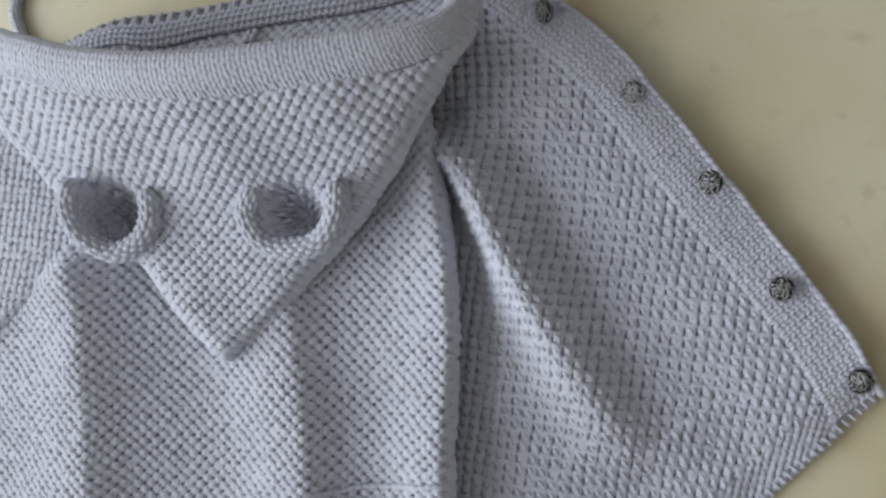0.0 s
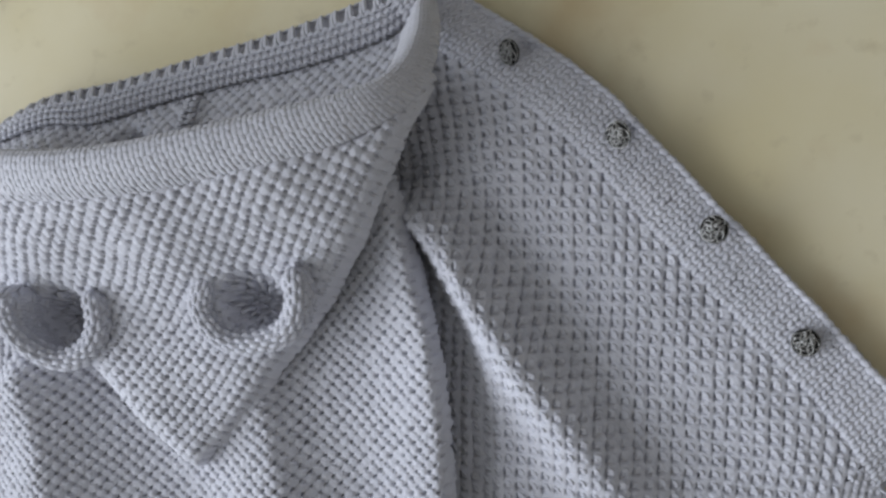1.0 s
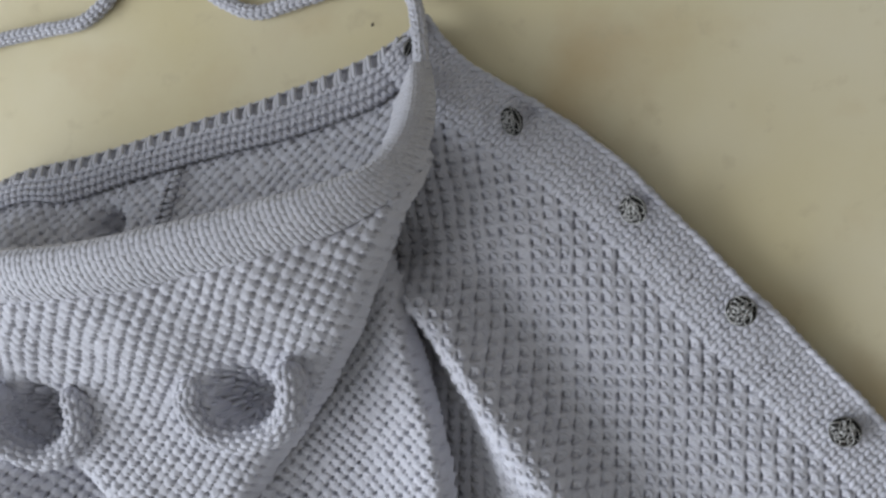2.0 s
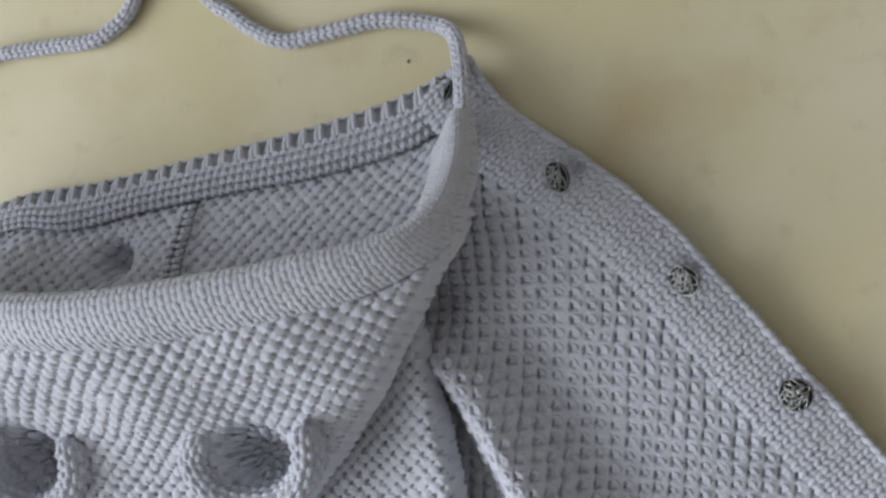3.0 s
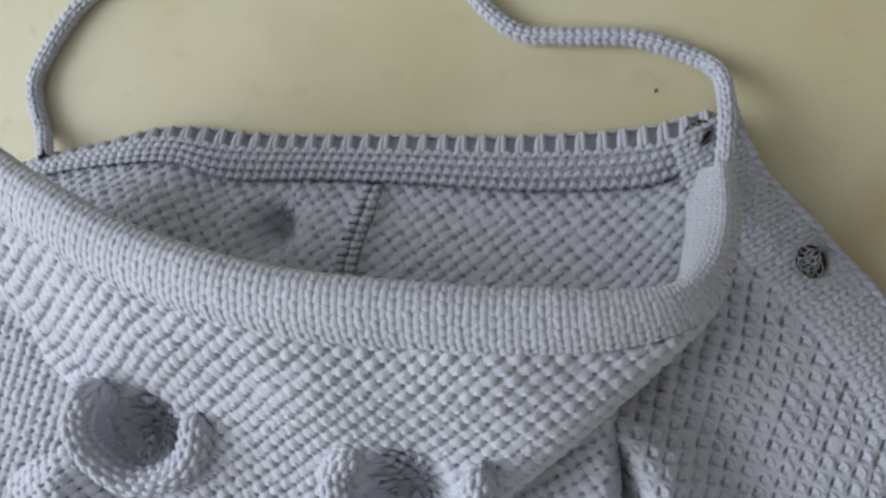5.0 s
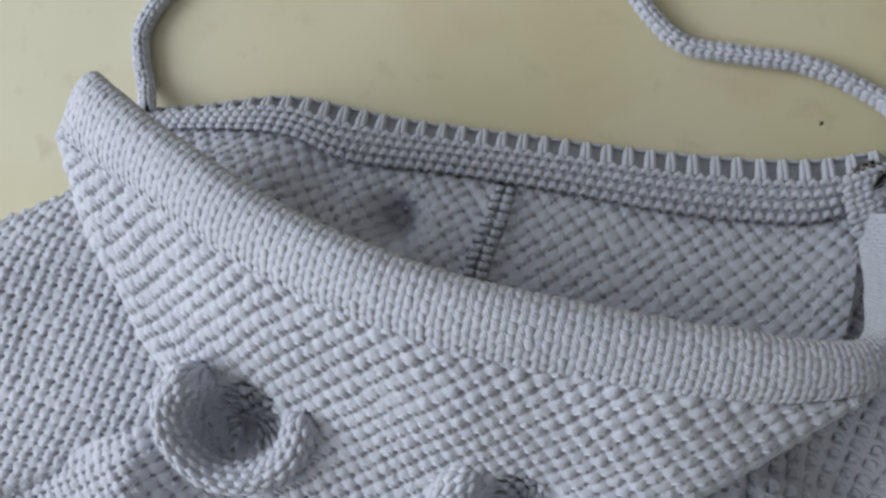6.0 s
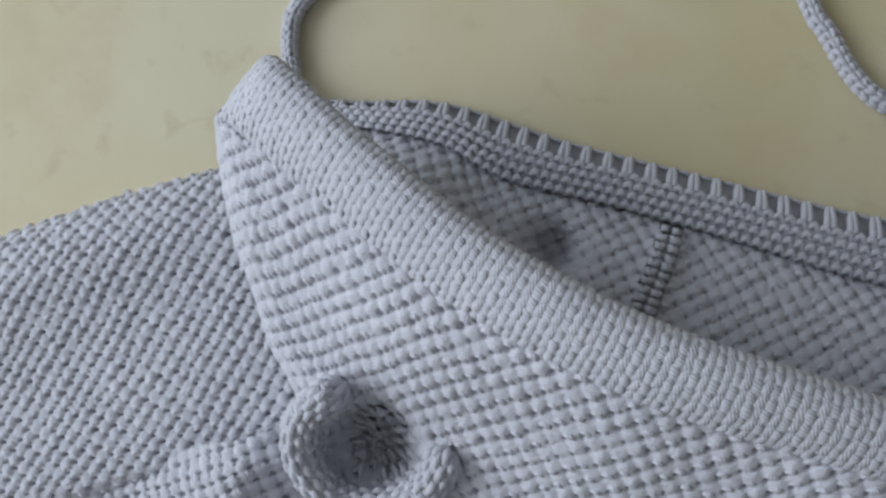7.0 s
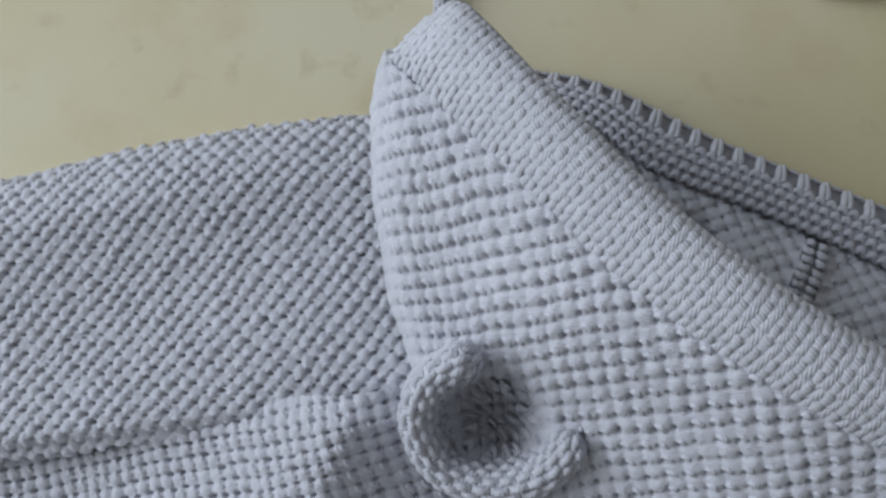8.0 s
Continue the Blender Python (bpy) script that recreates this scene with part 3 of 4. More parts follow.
def hood_height(x, y):
    seam = SEAM.p[::12]
    d, _ = from_line(seam[:, :2], x, y)
    d_seam = d
    zs = np.interp(x, SEAM.p[:500, 0], SEAM.p[:500, 2])
    fall = np.interp(d, [0, 0.02, 0.045, 0.07, 0.11, 0.16], [0, 0.016, 0.042, 0.054, 0.060, 0.062])
    h = zs - fall * np.clip((zs - 0.03) / 0.07, 0, 1)
    h = np.maximum(h, 0.037)
    # The hollows of the ears.
    for px, py, pr in ((-0.190, 0.031, 0.0190), (-0.302, 0.033, 0.0185)):
        d = np.hypot(x - px, (y - py) * 1.05) / pr
        h = h - 0.023 * np.clip(1.05 - d**2, 0, 1)
    out = ~inside(HOOD_OUT, x, y)
    er, el = from_line(HOOD_R, x, y)[0], from_line(HOOD_L, x, y)[0]
    for e, r, drop in ((er, 0.013, 0.0085), (el, 0.014, 0.013)):
        drop = drop * np.clip(d_seam / 0.014, 0, 1)
        lip = h - drop * (1 - np.sqrt(np.clip(1 - (1 - np.clip(e / r, 0, 1)) ** 2, 0, 1)))
        h = np.where(out & (e < 0.02), h - drop - 2.0 * np.minimum(e, 0.008), lip)
    return h + 0.0010 * np.sin(x * 85 + y * 30) + 0.0007 * np.sin(y * 120 - x * 60)


HOOD = Field(-0.42, -0.06, -0.08, 0.19, hood_height, 3)


def hood_plan(u, v):
    """The rows of the hood dip in the middle, side by side with the seam of its trim."""
    return -0.24 + u, 0.09 - v + u**2


def hood_soft(u, v):
    """The stitches lie flat where the cloth is stretched over the hood's folded sides."""
    x, y = hood_plan(u, v)
    near = np.minimum(from_line(HOOD_R, x, y)[0] / 0.005, from_line(HOOD_L, x, y)[0] / 0.010)
    return np.where(inside(HOOD_OUT, x, y), np.clip(0.4 + 0.6 * near, 0.4, 1), 0.4)


def hood_surface(u, v, w):
    du, dv = wobble(u, v, 0.0005)
    x, y = hood_plan(u + du, v + dv)
    return HOOD.raise_to(x, y, w)


def hood():
    def keep(u, v):
        return grown(HOOD_OUT, *hood_plan(u, v), 0.0025)

    q = Quads()
    backing(q, hood_surface, -0.20, 0.20, -0.105, 0.16, keep, 0.0025)
    q.split()
    moss(q, hood_surface, -0.20, 0.20, -0.105, 0.16, keep, 0.0077, 0.0038, 0.00055, hand=1, long=0.135, slim=0.110, deep=0.0036, hooked=0.2, soft=hood_soft)
    # The knit at the bottom of the ears' hollows.
    u, v = lattice(-0.20, 0.20, -0.105, 0.16, 0.0060, 0.0034)
    x, y = hood_plan(u, v)
    ok = (np.hypot(x + 0.190, y - 0.031) < 0.015) | (np.hypot(x + 0.302, y - 0.033) < 0.0145)
    strands(q, hood_surface, u[ok], v[ok], [(-0.0022, 0.0006, -0.0004), (-0.0008, -0.0004, 0.0016), (0.0008, -0.0004, 0.0016), (0.0022, 0.0006, -0.0004)], [0.0009, 0.0013, 0.0013, 0.0009], jitter=0.25)
    return q.make("hood", YARN, garment)


def trim_surface(u, s, w):
    """The rolled trim: s runs from the seam out over the roll and back under it."""
    c = SEAM.at(u)
    t = SEAM.at(u + 0.022) - SEAM.at(u - 0.022)
    side = np.stack([-t[..., 1], t[..., 0], 0 * t[..., 0]], -1)
    side /= np.linalg.norm(side, axis=-1, keepdims=True)
    k = np.array([0.0, 0.004, 0.010, 0.016, 0.021, 0.025, 0.029, 0.034, 0.040])
    o = np.array([-0.001, 0.002, 0.0075, 0.0135, 0.0185, 0.0215, 0.0222, 0.0200, 0.0155])
    z = np.array([-0.0030, 0.0042, 0.0088, 0.0112, 0.0112, 0.0085, 0.0045, 0.0000, -0.0035])
    fine = np.linspace(0, 0.040, 60)
    so, sz = np.interp(fine, k, o), np.interp(fine, k, z)
    for _ in range(12):
        so[1:-1], sz[1:-1] = (so[:-2] + 2 * so[1:-1] + so[2:]) / 4, (sz[:-2] + 2 * sz[1:-1] + sz[2:]) / 4
    no, nz = -np.gradient(sz, fine), np.gradient(so, fine)
    thick = np.interp(u, [0, 0.005, 0.014, SEAM.length - 0.085, SEAM.length - 0.05, SEAM.length - 0.02, SEAM.length], [0.15, 0.75, 1.0, 1.0, 0.95, 0.75, 0.5])
    wide = np.interp(u, [0, 0.003, 0.010, 0.05, SEAM.length - 0.13, SEAM.length - 0.09, SEAM.length - 0.05, SEAM.length - 0.02, SEAM.length], [0.8, 1.15, 1.25, 1.12, 1.0, 0.80, 0.55, 0.45, 0.36])
    o, z = np.interp(s, fine, so) * wide + np.interp(s, fine, no) * w, np.interp(s, fine, sz) * thick * 1.15 + np.interp(s, fine, nz) * w
    end = np.clip((u - SEAM.length + 0.09) / 0.04, 0, 1)
    z = z - 0.004 * end * np.clip(1 - s / 0.006, 0, 1) ** 1.5
    return c + side * o[..., None] + np.stack([0 * z, 0 * z, z], -1)


def hood_trim():
    q = Quads()
    L = SEAM.length
    u, s = np.meshgrid(np.linspace(0.0, L, 160), np.linspace(0, 0.040, 24), indexing="ij")
    q.grid(trim_surface(u, s, 0 * u)[None])
    q.grid(trim_surface(u, s, 0 * u - 0.002)[None][:, :, ::-1])
    q.split()
    u, s = np.meshgrid(np.arange(0.002, L, 0.0056), np.arange(0.002, 0.039, 0.0038), indexing="ij")
    vees(q, trim_surface, u.ravel(), s.ravel(), 0.0056, 0.0038, 0.0015, -1, 0.13)
    facing = Quads()
    u, k = np.meshgrid(np.linspace(L - 0.08, L, 60), np.linspace(0, 1, 12), indexing="ij")

    def inner(u, k, w):
        a = trim_surface(u, 0 * u + 0.022, 0 * u)
        t = SEAM.at(u + 0.022) - SEAM.at(u - 0.022)
        side = np.stack([-t[..., 1], t[..., 0], 0 * t[..., 0]], -1)
        side /= np.linalg.norm(side, axis=-1, keepdims=True)
        wide = np.interp(u, [L - 0.08, L - 0.05, L - 0.02, L], [0.0, 0.008, 0.011, 0.005])
        low = a[..., 2] - 0.013
        z = a[..., 2] - 0.001 - (a[..., 2] - low) * k**1.6 + w
        return np.concatenate([a[..., :2] + side[..., :2] * (wide * k)[..., None], z[..., None]], -1)

    facing.grid(inner(u, k, 0 * u)[None])
    facing.grid(inner(u, k, 0 * u - 0.002)[None][:, :, ::-1])
    facing.split()
    u, k = np.meshgrid(np.arange(L - 0.075, L, 0.0042), np.linspace(0.08, 0.92, 5), indexing="ij")
    y = np.linspace(-1, 1, 5)
    for side in (-1, 1):
        leg = np.stack([side * (0.24 + 0.15 * y) * 0.0042, 0.14 * y, 0.0001 - 0.0003 * y**2], -1)
        c = inner(u.ravel()[:, None] + leg[:, 0], np.clip(k.ravel()[:, None] + leg[:, 1], 0, 1), 0 * u.ravel()[:, None] + leg[:, 2])
        tube_strands(facing, c, np.broadcast_to(np.array([0.0006, 0.0009, 0.001, 0.0009, 0.0006]), c.shape[:2]))
    trim = q.make("rolled_trim", YARN, garment, "smooth rolled stocking-stitch trim")
    facing.make("facing", YARN, trim, "smooth pale inner facing of the trim")
    return trim


# The far half of the hood's opening, flat on the table, and its ribbed edge.
RIB_OUT = Curve([(-0.412, 0.1330), (-0.397, 0.1405), (-0.370, 0.1500), (-0.334, 0.1633), (-0.281, 0.1672), (-0.2254, 0.1746), (-0.172, 0.1820), (-0.122, 0.1925), (-0.0925, 0.2045)])
RIB_IN = Curve([(-0.408, 0.1240), (-0.388, 0.1335), (-0.3534, 0.1428), (-0.3276, 0.1463), (-0.300, 0.1428), (-0.2566, 0.1490), (-0.209, 0.1540), (-0.1626, 0.1580), (-0.1195, 0.1660), (-0.102, 0.1740), (-0.088, 0.1800)])


def lining_height(x, y):
    yl = np.interp(x, RIB_IN.p[:, 0], RIB_IN.p[:, 1])
    d = yl - y
    h = 0.006 + 0.9 * np.clip(d, 0, 0.05) - 6.0 * np.clip(d, 0, 0.05) ** 2
    h = h + 0.004 * np.exp(-((x + 0.232) ** 2) / 0.00003) * np.clip(d / 0.01, 0, 1)
    h = h - 0.024 * np.exp(-((x + 0.272) ** 2 + (y - 0.123) ** 2) / 0.00009)
    h = h + 0.006 * np.exp(-((x + 0.330) ** 2) / 0.0009) * np.clip(d / 0.02, 0, 1)
    return np.maximum(h, 0.0035)


def hood_lining():
    field = Field(-0.42, -0.07, 0.05, 0.20, lining_height)

    def surface(u, v, w):
        du, dv = wobble(u, v, 0.0006)
        p = RIB_IN.at(u + du)
        return field.raise_to(p[..., 0], p[..., 1] - v - dv, w)

    q = Quads()
    L = RIB_IN.length

    def under_hood(u, v):
        """Within the hood's folded sides."""
        p = RIB_IN.at(u)
        x, y = p[..., 0], p[..., 1] - v
        east = np.interp(y, [k[1] for k in HOOD_R[::-1]], [k[0] for k in HOOD_R[::-1]]) - 0.009
        west = np.interp(y, [k[1] for k in HOOD_L], [k[0] for k in HOOD_L]) + 0.009
        return (y > 0.124) | ((x < east) & (x > west))

    backing(q, surface, 0.0, L, -0.003, 0.075, lambda u, v: under_hood(u, v) & ((SEAM_X(u) < -0.0965) | (v < 0.004 + 0.9 * np.clip(-0.094 - SEAM_X(u), 0, 1))))
    q.split()
    moss(q, surface, 0.0, L, 0.0, 0.075, lambda u, v: under_hood(u, v) & (np.abs(SEAM_X(u) + 0.232) > 0.0045) & (SEAM_X(u) < -0.0965), 0.0078, 0.0039, hand=0, long=0.11, slim=0.062, deep=0.0028, hooked=0.0)
    # A stitched seam between two columns of loops.
    v = np.arange(0.004, 0.07, 0.0036)
    for x in (-0.2345, -0.2300):
        u0 = np.interp(x, RIB_IN.p[:, 0], RIB_IN.s)
        strands(q, surface, v * 0 + u0, v, [(-0.0012, -0.0014, 0), (-0.0005, 0.0006, 0.0013), (0.0005, 0.0006, 0.0013), (0.0012, -0.0014, 0)], [0.0010, 0.0014, 0.0014, 0.0010])
    return q.make("hood_lining", YARN, garment, "inside of the hood, shaded, with a stitched seam")


def SEAM_X(u):
    return RIB_IN.at(u)[..., 0]


def rib_surface(u, v, w):
    """u along the edge (0 to 1), v across it from the inner line (0) to the outer edge (1)."""
    a, b = RIB_IN.at(u * RIB_IN.length), RIB_OUT.at(u * RIB_OUT.length)
    p = a + (b - a) * v[..., None]
    z = 0.0065 + 0.0055 * np.clip(1 - ((v - 0.30) / 0.5) ** 2, 0, 1) + w - 0.002 * np.clip(v - 0.8, 0, 1) * 5
    return np.concatenate([p, z[..., None]], -1)


def ribbed_edge():
    q = Quads()
    u, v = np.meshgrid(np.linspace(0, 1, 130), np.linspace(-0.02, 0.92, 14), indexing="ij")
    q.grid(rib_surface(u, v, -0.0022 * (v > 0.62))[None])
    q.grid(rib_surface(u, v, 0 * u - 0.0035)[None][:, :, ::-1])
    q.split()
    n = 76
    # Garter rows: loops that lie along the edge.
    for row, v in enumerate((0.03, 0.20, 0.38, 0.55)):
        u = (np.arange(n) + 0.5 * (row % 2)) / n
        x = np.linspace(-1, 1, 5)
        path = np.stack([x * 0.62 / n, 0.045 * np.cos(x * 3.1), 0.0012 - 0.0016 * x**2], -1)
        strands_rib(q, u, u * 0 + v, path, [0.0009, 0.0014, 0.0016, 0.0014, 0.0009])
    base = q.make("ribbed_edge", YARN, garment, "ribbed edge with open loops along the rim")
    # Pairs of strands with gaps between, out to the very edge.
    q = Quads()
    m = 38
    y = np.linspace(0, 1, 6)
    for off, lean, tall in ((-0.19, 0.06, 0.315), (0.05, -0.03, 0.350)):
        u = (np.arange(m) + 0.5 + off) / m + rng.uniform(-0.001, 0.001, m)
        path = np.stack([lean * y**1.4 / m, 0.60 + tall * y, 0.0004 + 0.0016 * np.sin(math.pi * (0.2 + 0.75 * y))], -1)
        strands_rib(q, u, u * 0, path, [0.0013, 0.0014, 0.0014, 0.0014, 0.0013, 0.0010], 7, 0.9)
    u = np.arange(2 * m) / (2 * m)
    x = np.linspace(-1, 1, 5)
    strands_rib(q, u, u * 0 + 0.915, np.stack([0.62 * x / (2 * m), 0.02 * np.cos(x * 1.5), -0.0004 - 0.0008 * x**2], -1), [0.0006, 0.0008, 0.0009, 0.0008, 0.0006], 7, 0.9)
    q.make("rim_loops", YARN, base)


def strands_rib(q, cu, cv, path, rad, m=5, sink=0.35):
    """Strands on the ribbed edge, whose coordinates are shares of its length and width."""
    path, rad, n = np.asarray(path, float), np.asarray(rad, float), len(cu)
    cu = cu + rng.uniform(-0.0006, 0.0006, n)
    u, v, w = cu[:, None] + path[:, 0], cv[:, None] + path[:, 1], 0 * cu[:, None] + path[:, 2]
    tube_strands(q, rib_surface(u, v, w), np.broadcast_to(rad, w.shape), m, sink)


def tube_strands(q, c, rad, m=6, sink=0.5):
    """Half-open tubes round centre lines c (lines x rows x 3), open side down."""
    d = np.gradient(c, axis=1)
    d /= np.linalg.norm(d, axis=-1, keepdims=True) + 1e-9
    side = np.cross(d, (0, 0, 1.0))
    side /= np.linalg.norm(side, axis=-1, keepdims=True) + 1e-9
    up = np.cross(side, d)
    turn = np.linspace(-sink, math.pi + sink, m)
    p = c[:, :, None] + rad[:, :, None, None] * (side[:, :, None] * np.cos(turn)[:, None] + up[:, :, None] * np.sin(turn)[:, None])
    run = np.cumsum(np.linalg.norm(np.diff(c, axis=1, prepend=c[:, :1]), axis=-1), 1) * 1000
    uv = np.stack(np.broadcast_arrays(run[:, :, None], (turn / math.pi * 3)[None, None]), -1)
    q.grid(p[:, :, ::-1], uv + rng.uniform(0, 9, len(c))[:, None, None, None])


def cord(points, radius=0.0031):
    """A knitted tie: columns of Vs round a tube."""
    line = Curve(points, 500)

    def surface(u, a, w):
        """u along the cord, a round it in metres of girth."""
        c, t = line.at(u), line.way(u)
        side = np.cross(t, (0, 0, 1.0))
        side /= np.linalg.norm(side, axis=-1, keepdims=True)
        up = np.cross(side, t)
        g = a / radius
        return c + (side * np.cos(g)[..., None] + up * np.sin(g)[..., None]) * (radius + w)[..., None]

    q = Quads()
    u, a = np.meshgrid(np.linspace(0, line.length, 150), np.linspace(0, 2 * math.pi * radius, 11), indexing="ij")
    q.grid(surface(u, a, 0 * u - 0.0004)[None])
    q.split()
    n = 5
    girth = 2 * math.pi * radius / n
    u, k = np.meshgrid(np.arange(0.0, line.length, 0.0038), np.arange(n), indexing="ij")
    for s in (-1, 1):
        y = np.linspace(-1, 1, 5)
        leg = np.stack([0.0026 * y, s * (0.24 + 0.16 * y) * girth, 0.0004 - 0.0007 * y**2], -1)
        strands(q, surface, u.ravel(), (k.ravel() + 0.3) * girth, leg[:, [0, 1, 2]], [0.0006, 0.001, 0.0011, 0.001, 0.0007], flat=0.6)
    return q.make("tie_cord", YARN, garment, "long knitted tie cord")


def ear(points, lean, name="ear"):
    """A cupped ear: a thick wall that stands on the hood in a U, with its hollow inside."""
    line = Curve(points, 200)
    cx, cy = np.mean(line.p[:, 0]), np.mean(line.p[:, 1])
    centre = np.array([cx, cy + 0.006])

    def surface(u, s, w):
        """u along the U, s from the outer foot up over the rim and down inside."""
        c, t = line.at(u), line.way(u)
        out = np.stack([-t[..., 1], t[..., 0]], -1)
        sign = np.sign(((c - centre) * out).sum(-1, keepdims=True))
        out = out * sign
        k = np.linspace(0, 1, 9)
        o = np.interp(s, k, [0.0045, 0.0062, 0.0066, 0.0052, 0.0015, -0.0028, -0.0048, -0.0062, -0.0090])
        z = np.interp(s, k, [-0.020, 0.001, 0.0090, 0.0145, 0.0178, 0.0160, 0.0090, -0.0060, -0.0180])
        no = np.interp(s, k, [0.9, 0.95, 0.9, 0.6, 0.0, -0.7, -0.95, -0.8, -0.3])
        nz = np.sqrt(np.clip(1 - no**2, 0, 1))
        f = np.clip(u / line.length, 0, 1)
        near = np.sqrt(np.clip(1 - (1 - np.clip(np.minimum(f, 1 - f) / 0.06, 0, 1)) ** 2, 0, 1))
        o, z = o * near, np.where(z > 0, z * (0.35 + 0.65 * near), z)
        tall = np.interp(f, [0, 0.15, 0.5, 0.85, 1], lean)
        x, y = c[..., 0] + out[..., 0] * (o + no * w), c[..., 1] + out[..., 1] * (o + no * w)
        ground = 0.047 + 0.5 * (c[..., 1] - 0.03)
        return np.stack([x, y, ground + z * np.where(z > 0, tall, 1) + nz * w], -1)

    q = Quads()
    u, s = np.meshgrid(np.linspace(0, line.length, 60), np.linspace(0, 1, 24), indexing="ij")
    q.grid(surface(u, s, 0 * u)[None])
    q.split()
    p = 0.0062
    u, s = lattice(0.001, line.length, 0.06, 0.98, p, 0.085)

    x = np.linspace(-1, 1, 6)
    bump = np.stack([x * 0.44 * p, 0.012 * x**2, 0.0004 - 0.0016 * x**2], -1)
    pts_u, pts_s = u[:, None] + bump[:, 0], s[:, None] + bump[:, 1]
    pts_s = np.clip(pts_s + rng.uniform(-0.012, 0.012, len(u))[:, None], 0, 1)
    c = surface(pts_u, pts_s, 0 * pts_u + bump[:, 2])
    full_strands(q, c, np.broadcast_to(np.array([0.0008, 0.0013, 0.0015, 0.0015, 0.0013, 0.0008]), c.shape[:2]))
    y = np.linspace(-1, 1, 4)
    for side in (-1, 1):
        pts_u = (u + p / 2)[:, None] + side * (0.14 + 0.07 * y) * p
        pts_s = np.clip(s[:, None] + 0.045 * y, 0, 1)
        c = surface(pts_u, pts_s, 0 * pts_u - 0.0002)
        full_strands(q, c, np.broadcast_to(np.array([0.0007, 0.001, 0.001, 0.0007]), c.shape[:2]))
    return q.make(name, YARN, garment, "small cupped bear ear with a dark hollow")


def full_strands(q, c, rad, m=6):
    """Closed tubes round centre lines."""
    d = np.gradient(c, axis=1)
    d /= np.linalg.norm(d, axis=-1, keepdims=True) + 1e-9
    side = np.cross(d, (0.3, 0.2, 0.93))
    side /= np.linalg.norm(side, axis=-1, keepdims=True) + 1e-9
    up = np.cross(side, d)
    turn = np.linspace(0, 2 * math.pi, m + 1)
    p = c[:, :, None] + rad[:, :, None, None] * (side[:, :, None] * np.cos(turn)[:, None] + up[:, :, None] * np.sin(turn)[:, None])
    run = np.cumsum(np.linalg.norm(np.diff(c, axis=1, prepend=c[:, :1]), axis=-1), 1) * 1000
    uv = np.stack(np.broadcast_arrays(run[:, :, None], (turn / math.pi * 3)[None, None]), -1)
    q.grid(p[:, :, ::-1], uv + rng.uniform(0, 9, len(c))[:, None, None, None])


def ring_mesh(bm, points, radius, closed=True, sides=6):
    """A thin wire along points."""
    n = len(points)
    rows = []
    for i, p in enumerate(points):
        a = points[(i - 1) % n] if closed or i else p
        b = points[(i + 1) % n] if closed or i < n - 1 else p
        t = (b - a).normalized()
        side = t.cross(Vector((0, 0, 1))).normalized()
        up = side.cross(t)
        rows.append([bm.verts.new(p + radius * (side * math.cos(k * 2 * math.pi / sides) + up * math.sin(k * 2 * math.pi / sides))) for k in range(sides)])
    for i in range(n if closed else n - 1):
        a, b = rows[i], rows[(i + 1) % n]
        for k in range(sides):
            bm.faces.new([a[k], a[(k + 1) % sides], b[(k + 1) % sides], b[k]])


def smooth(bm):
    for f in bm.faces:
        f.smooth = True
    return bm


BUTTON_R = 0.0070


def button_meshes():
    """A domed metal button: dark dish, bright rim, and an interlaced knot in relief."""
    dish = bmesh.new()
    prof = [(0.0, 0.0030), (0.35, 0.0029), (0.65, 0.0024), (0.92, 0.0014), (1.0, 0.0004), (0.9, -0.0008), (0.3, -0.0012), (0.28, -0.005), (0.0, -0.005)]
    rows = [[dish.verts.new((BUTTON_R * r * math.cos(a), BUTTON_R * r * math.sin(a), z)) for a in np.linspace(0, 2 * math.pi, 28, endpoint=False)] if r else [dish.verts.new((0, 0, z))] for r, z in prof]
    for a, b in zip(rows, rows[1:]):
        for k in range(28):
            four = [a[k % len(a)], b[k % len(b)], b[(k + 1) % len(b)], a[(k + 1) % len(a)]]
            dish.faces.new(list(dict.fromkeys(four)))
    rim = bmesh.new()
    ring_mesh(rim, [Vector((BUTTON_R * 0.95 * math.cos(a), BUTTON_R * 0.95 * math.sin(a), 0.0009)) for a in np.linspace(0, 2 * math.pi, 40, endpoint=False)], 0.00028)
    knot = bmesh.new()
    dome = lambda r: 0.0031 - 0.0018 * (r / BUTTON_R) ** 2
    chance_of = random.Random(5)
    for k in range(13):
        mid, aim = (0.10 + 0.58 * math.sqrt((k + 0.5) / 13)) * BUTTON_R, k * 2.4
        long, slim, turn = chance_of.uniform(0.30, 0.44) * BUTTON_R, chance_of.uniform(0.13, 0.20) * BUTTON_R, chance_of.uniform(0, 3.1)
        pts = []
        for a in np.linspace(0, 2 * math.pi, 22, endpoint=False):
            x = mid * math.cos(aim) + long * math.cos(a) * math.cos(turn) - slim * math.sin(a) * math.sin(turn)
            y = mid * math.sin(aim) + long * math.cos(a) * math.sin(turn) + slim * math.sin(a) * math.cos(turn)
            pts.append(Vector((x, y, dome(math.hypot(x, y)) + 0.0003 * math.sin(3 * a + k))))
        ring_mesh(knot, pts, 0.00036)
    out = []
    for name, bm, mat in (("button", dish, TARNISH), ("rim", rim, SILVER), ("knot_relief", knot, SILVER)):
        me = bpy.data.meshes.new(name)
        smooth(bm).to_mesh(me)
        bm.free()
        me.materials.append(mat)
        out.append(me)
    return out


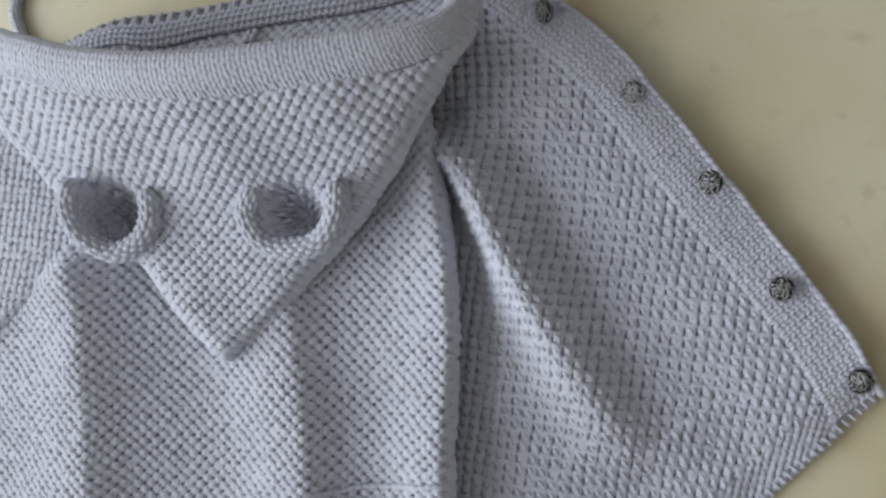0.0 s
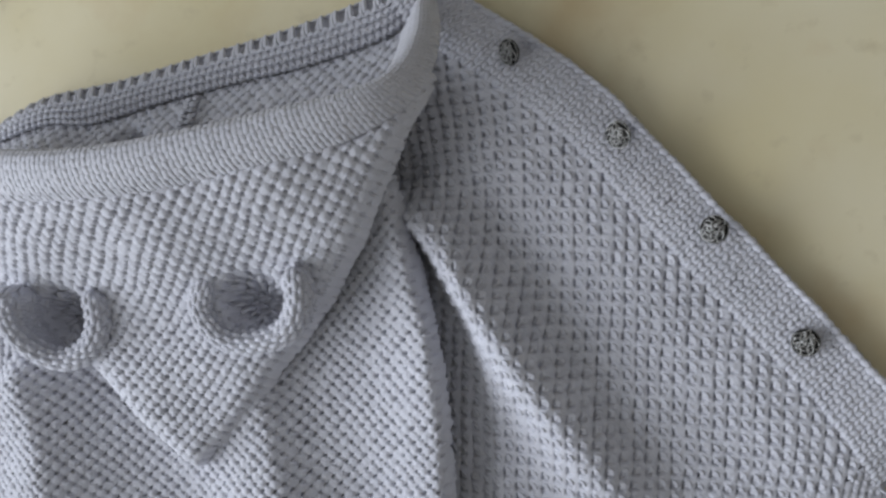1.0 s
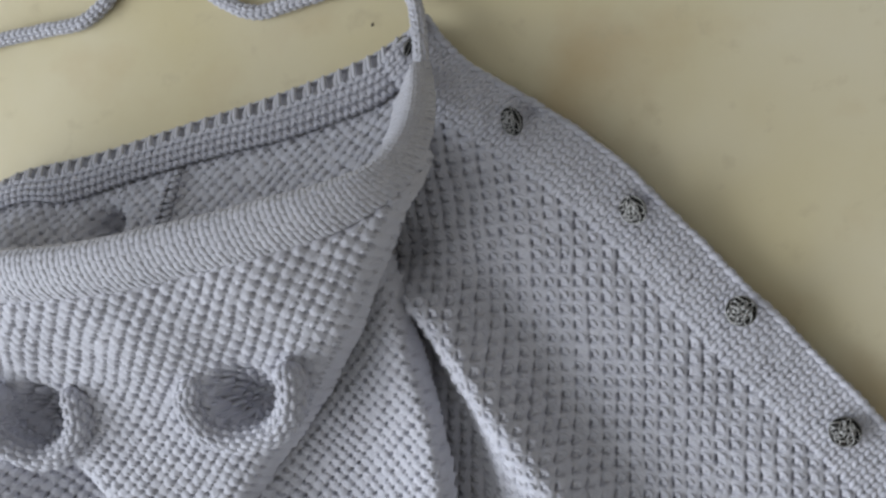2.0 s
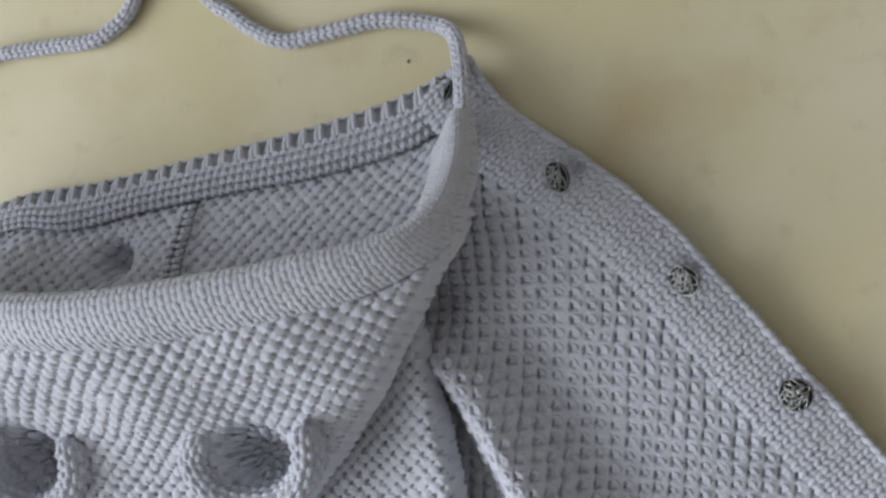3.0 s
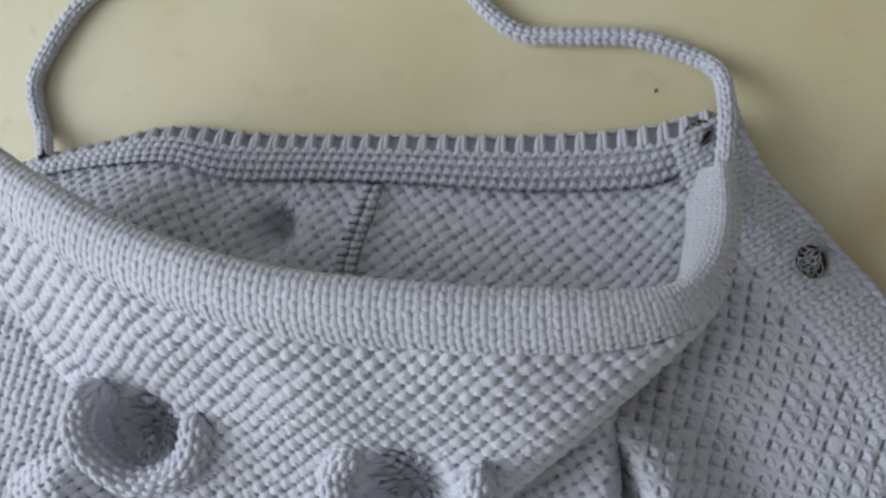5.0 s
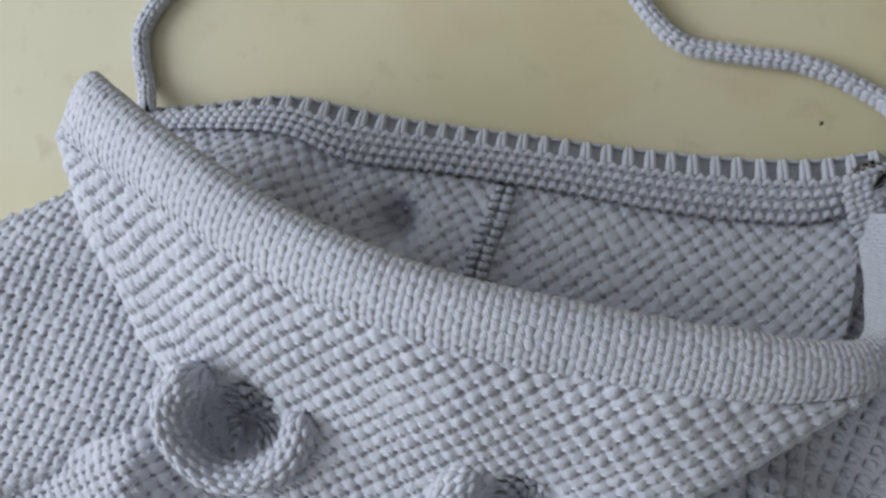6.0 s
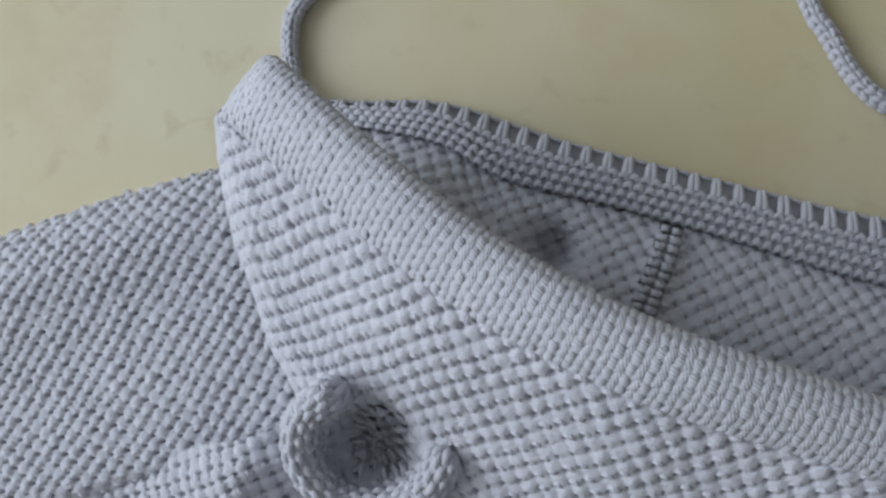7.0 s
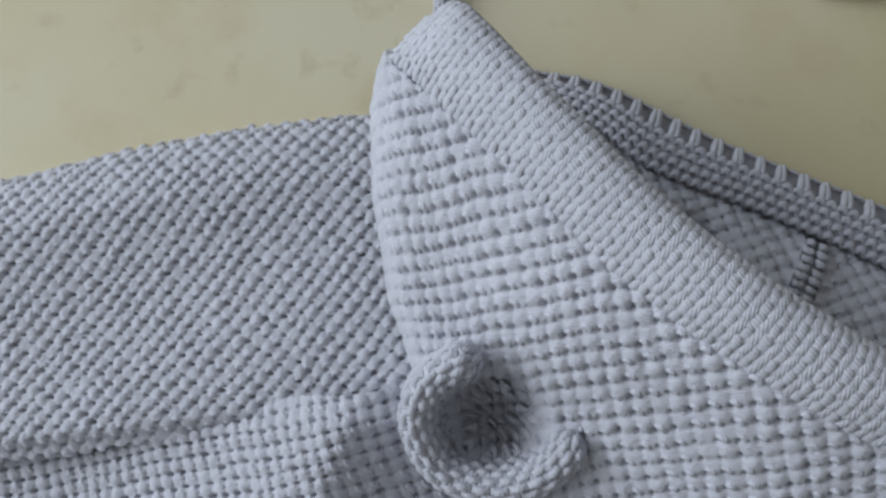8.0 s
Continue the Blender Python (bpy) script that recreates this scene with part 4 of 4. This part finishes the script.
def buttons():
    dish, rim, knot = button_meshes()
    for x, y, z, tx, ty, turn in ((-0.0985, 0.1895, 0.0175, -20, -38, 10), (-0.0482, 0.145, 0.0275, 14, -42, 40), (0.0016, 0.0967, 0.0285, 12, -30, 75),
                                  (0.0425, 0.0459, 0.0245, 0, -12, 15), (0.0801, -0.0127, 0.0175, 0, -6, 55), (0.1207, -0.0624, 0.0145, 0, -6, 110)):
        b = new("button", dish)
        b.parent = garment
        b.matrix_basis = pose(x, y, z - 0.0015, tx, ty, 0) @ pose(0, 0, 0, 0, 0, turn)
        tagged(b, "antique silver button with an interlaced knot relief")
        for name, me in (("rim", rim), ("knot_relief", knot)):
            new(name, me).parent = b


room()
table()
body()
right_front()
left_front()
hood_lining()
ribbed_edge()
hood()
hood_trim()
EAR_R = [(-0.2110, 0.0440), (-0.2175, 0.0310), (-0.2120, 0.0165), (-0.1970, 0.0108), (-0.1770, 0.0145), (-0.1645, 0.0290), (-0.1610, 0.0465)]
EAR_L = [(-0.3185, 0.0500), (-0.3270, 0.0330), (-0.3230, 0.0180), (-0.3080, 0.0095), (-0.2910, 0.0150), (-0.2805, 0.0275), (-0.2775, 0.0445)]
ear(EAR_R, [0.45, 0.6, 0.85, 0.85, 0.7])
ear(EAR_L, [1.15, 1.1, 0.9, 0.75, 0.6])
cord([(-0.0868, 0.172, 0.029), (-0.0877, 0.182, 0.0265), (-0.0887, 0.200, 0.0195), (-0.0930, 0.2165, 0.0095), (-0.105, 0.2243, 0.0045), (-0.130, 0.2290, 0.0042), (-0.155, 0.2268, 0.0042), (-0.178, 0.2253, 0.0042), (-0.1935, 0.2325, 0.0042), (-0.206, 0.2428, 0.0042), (-0.2145, 0.2490, 0.0042), (-0.228, 0.268, 0.0042), (-0.225, 0.300, 0.0042)])
cord([(-0.394, 0.1400, 0.0120), (-0.4010, 0.1500, 0.0050), (-0.4075, 0.1622, 0.0042), (-0.4105, 0.1746, 0.0042), (-0.4050, 0.1920, 0.0042), (-0.3920, 0.2150, 0.0042), (-0.3743, 0.2285, 0.0042), (-0.347, 0.2378, 0.0042), (-0.308, 0.2391, 0.0042), (-0.2847, 0.2388, 0.0042), (-0.2704, 0.2445, 0.0042), (-0.2600, 0.2540, 0.0042), (-0.250, 0.280, 0.0042), (-0.255, 0.310, 0.0042)])
buttons()
speck(-0.1175, 0.2085, 0.0007, 70)
speck(0.0555, 0.2215, 0.0009, 20)
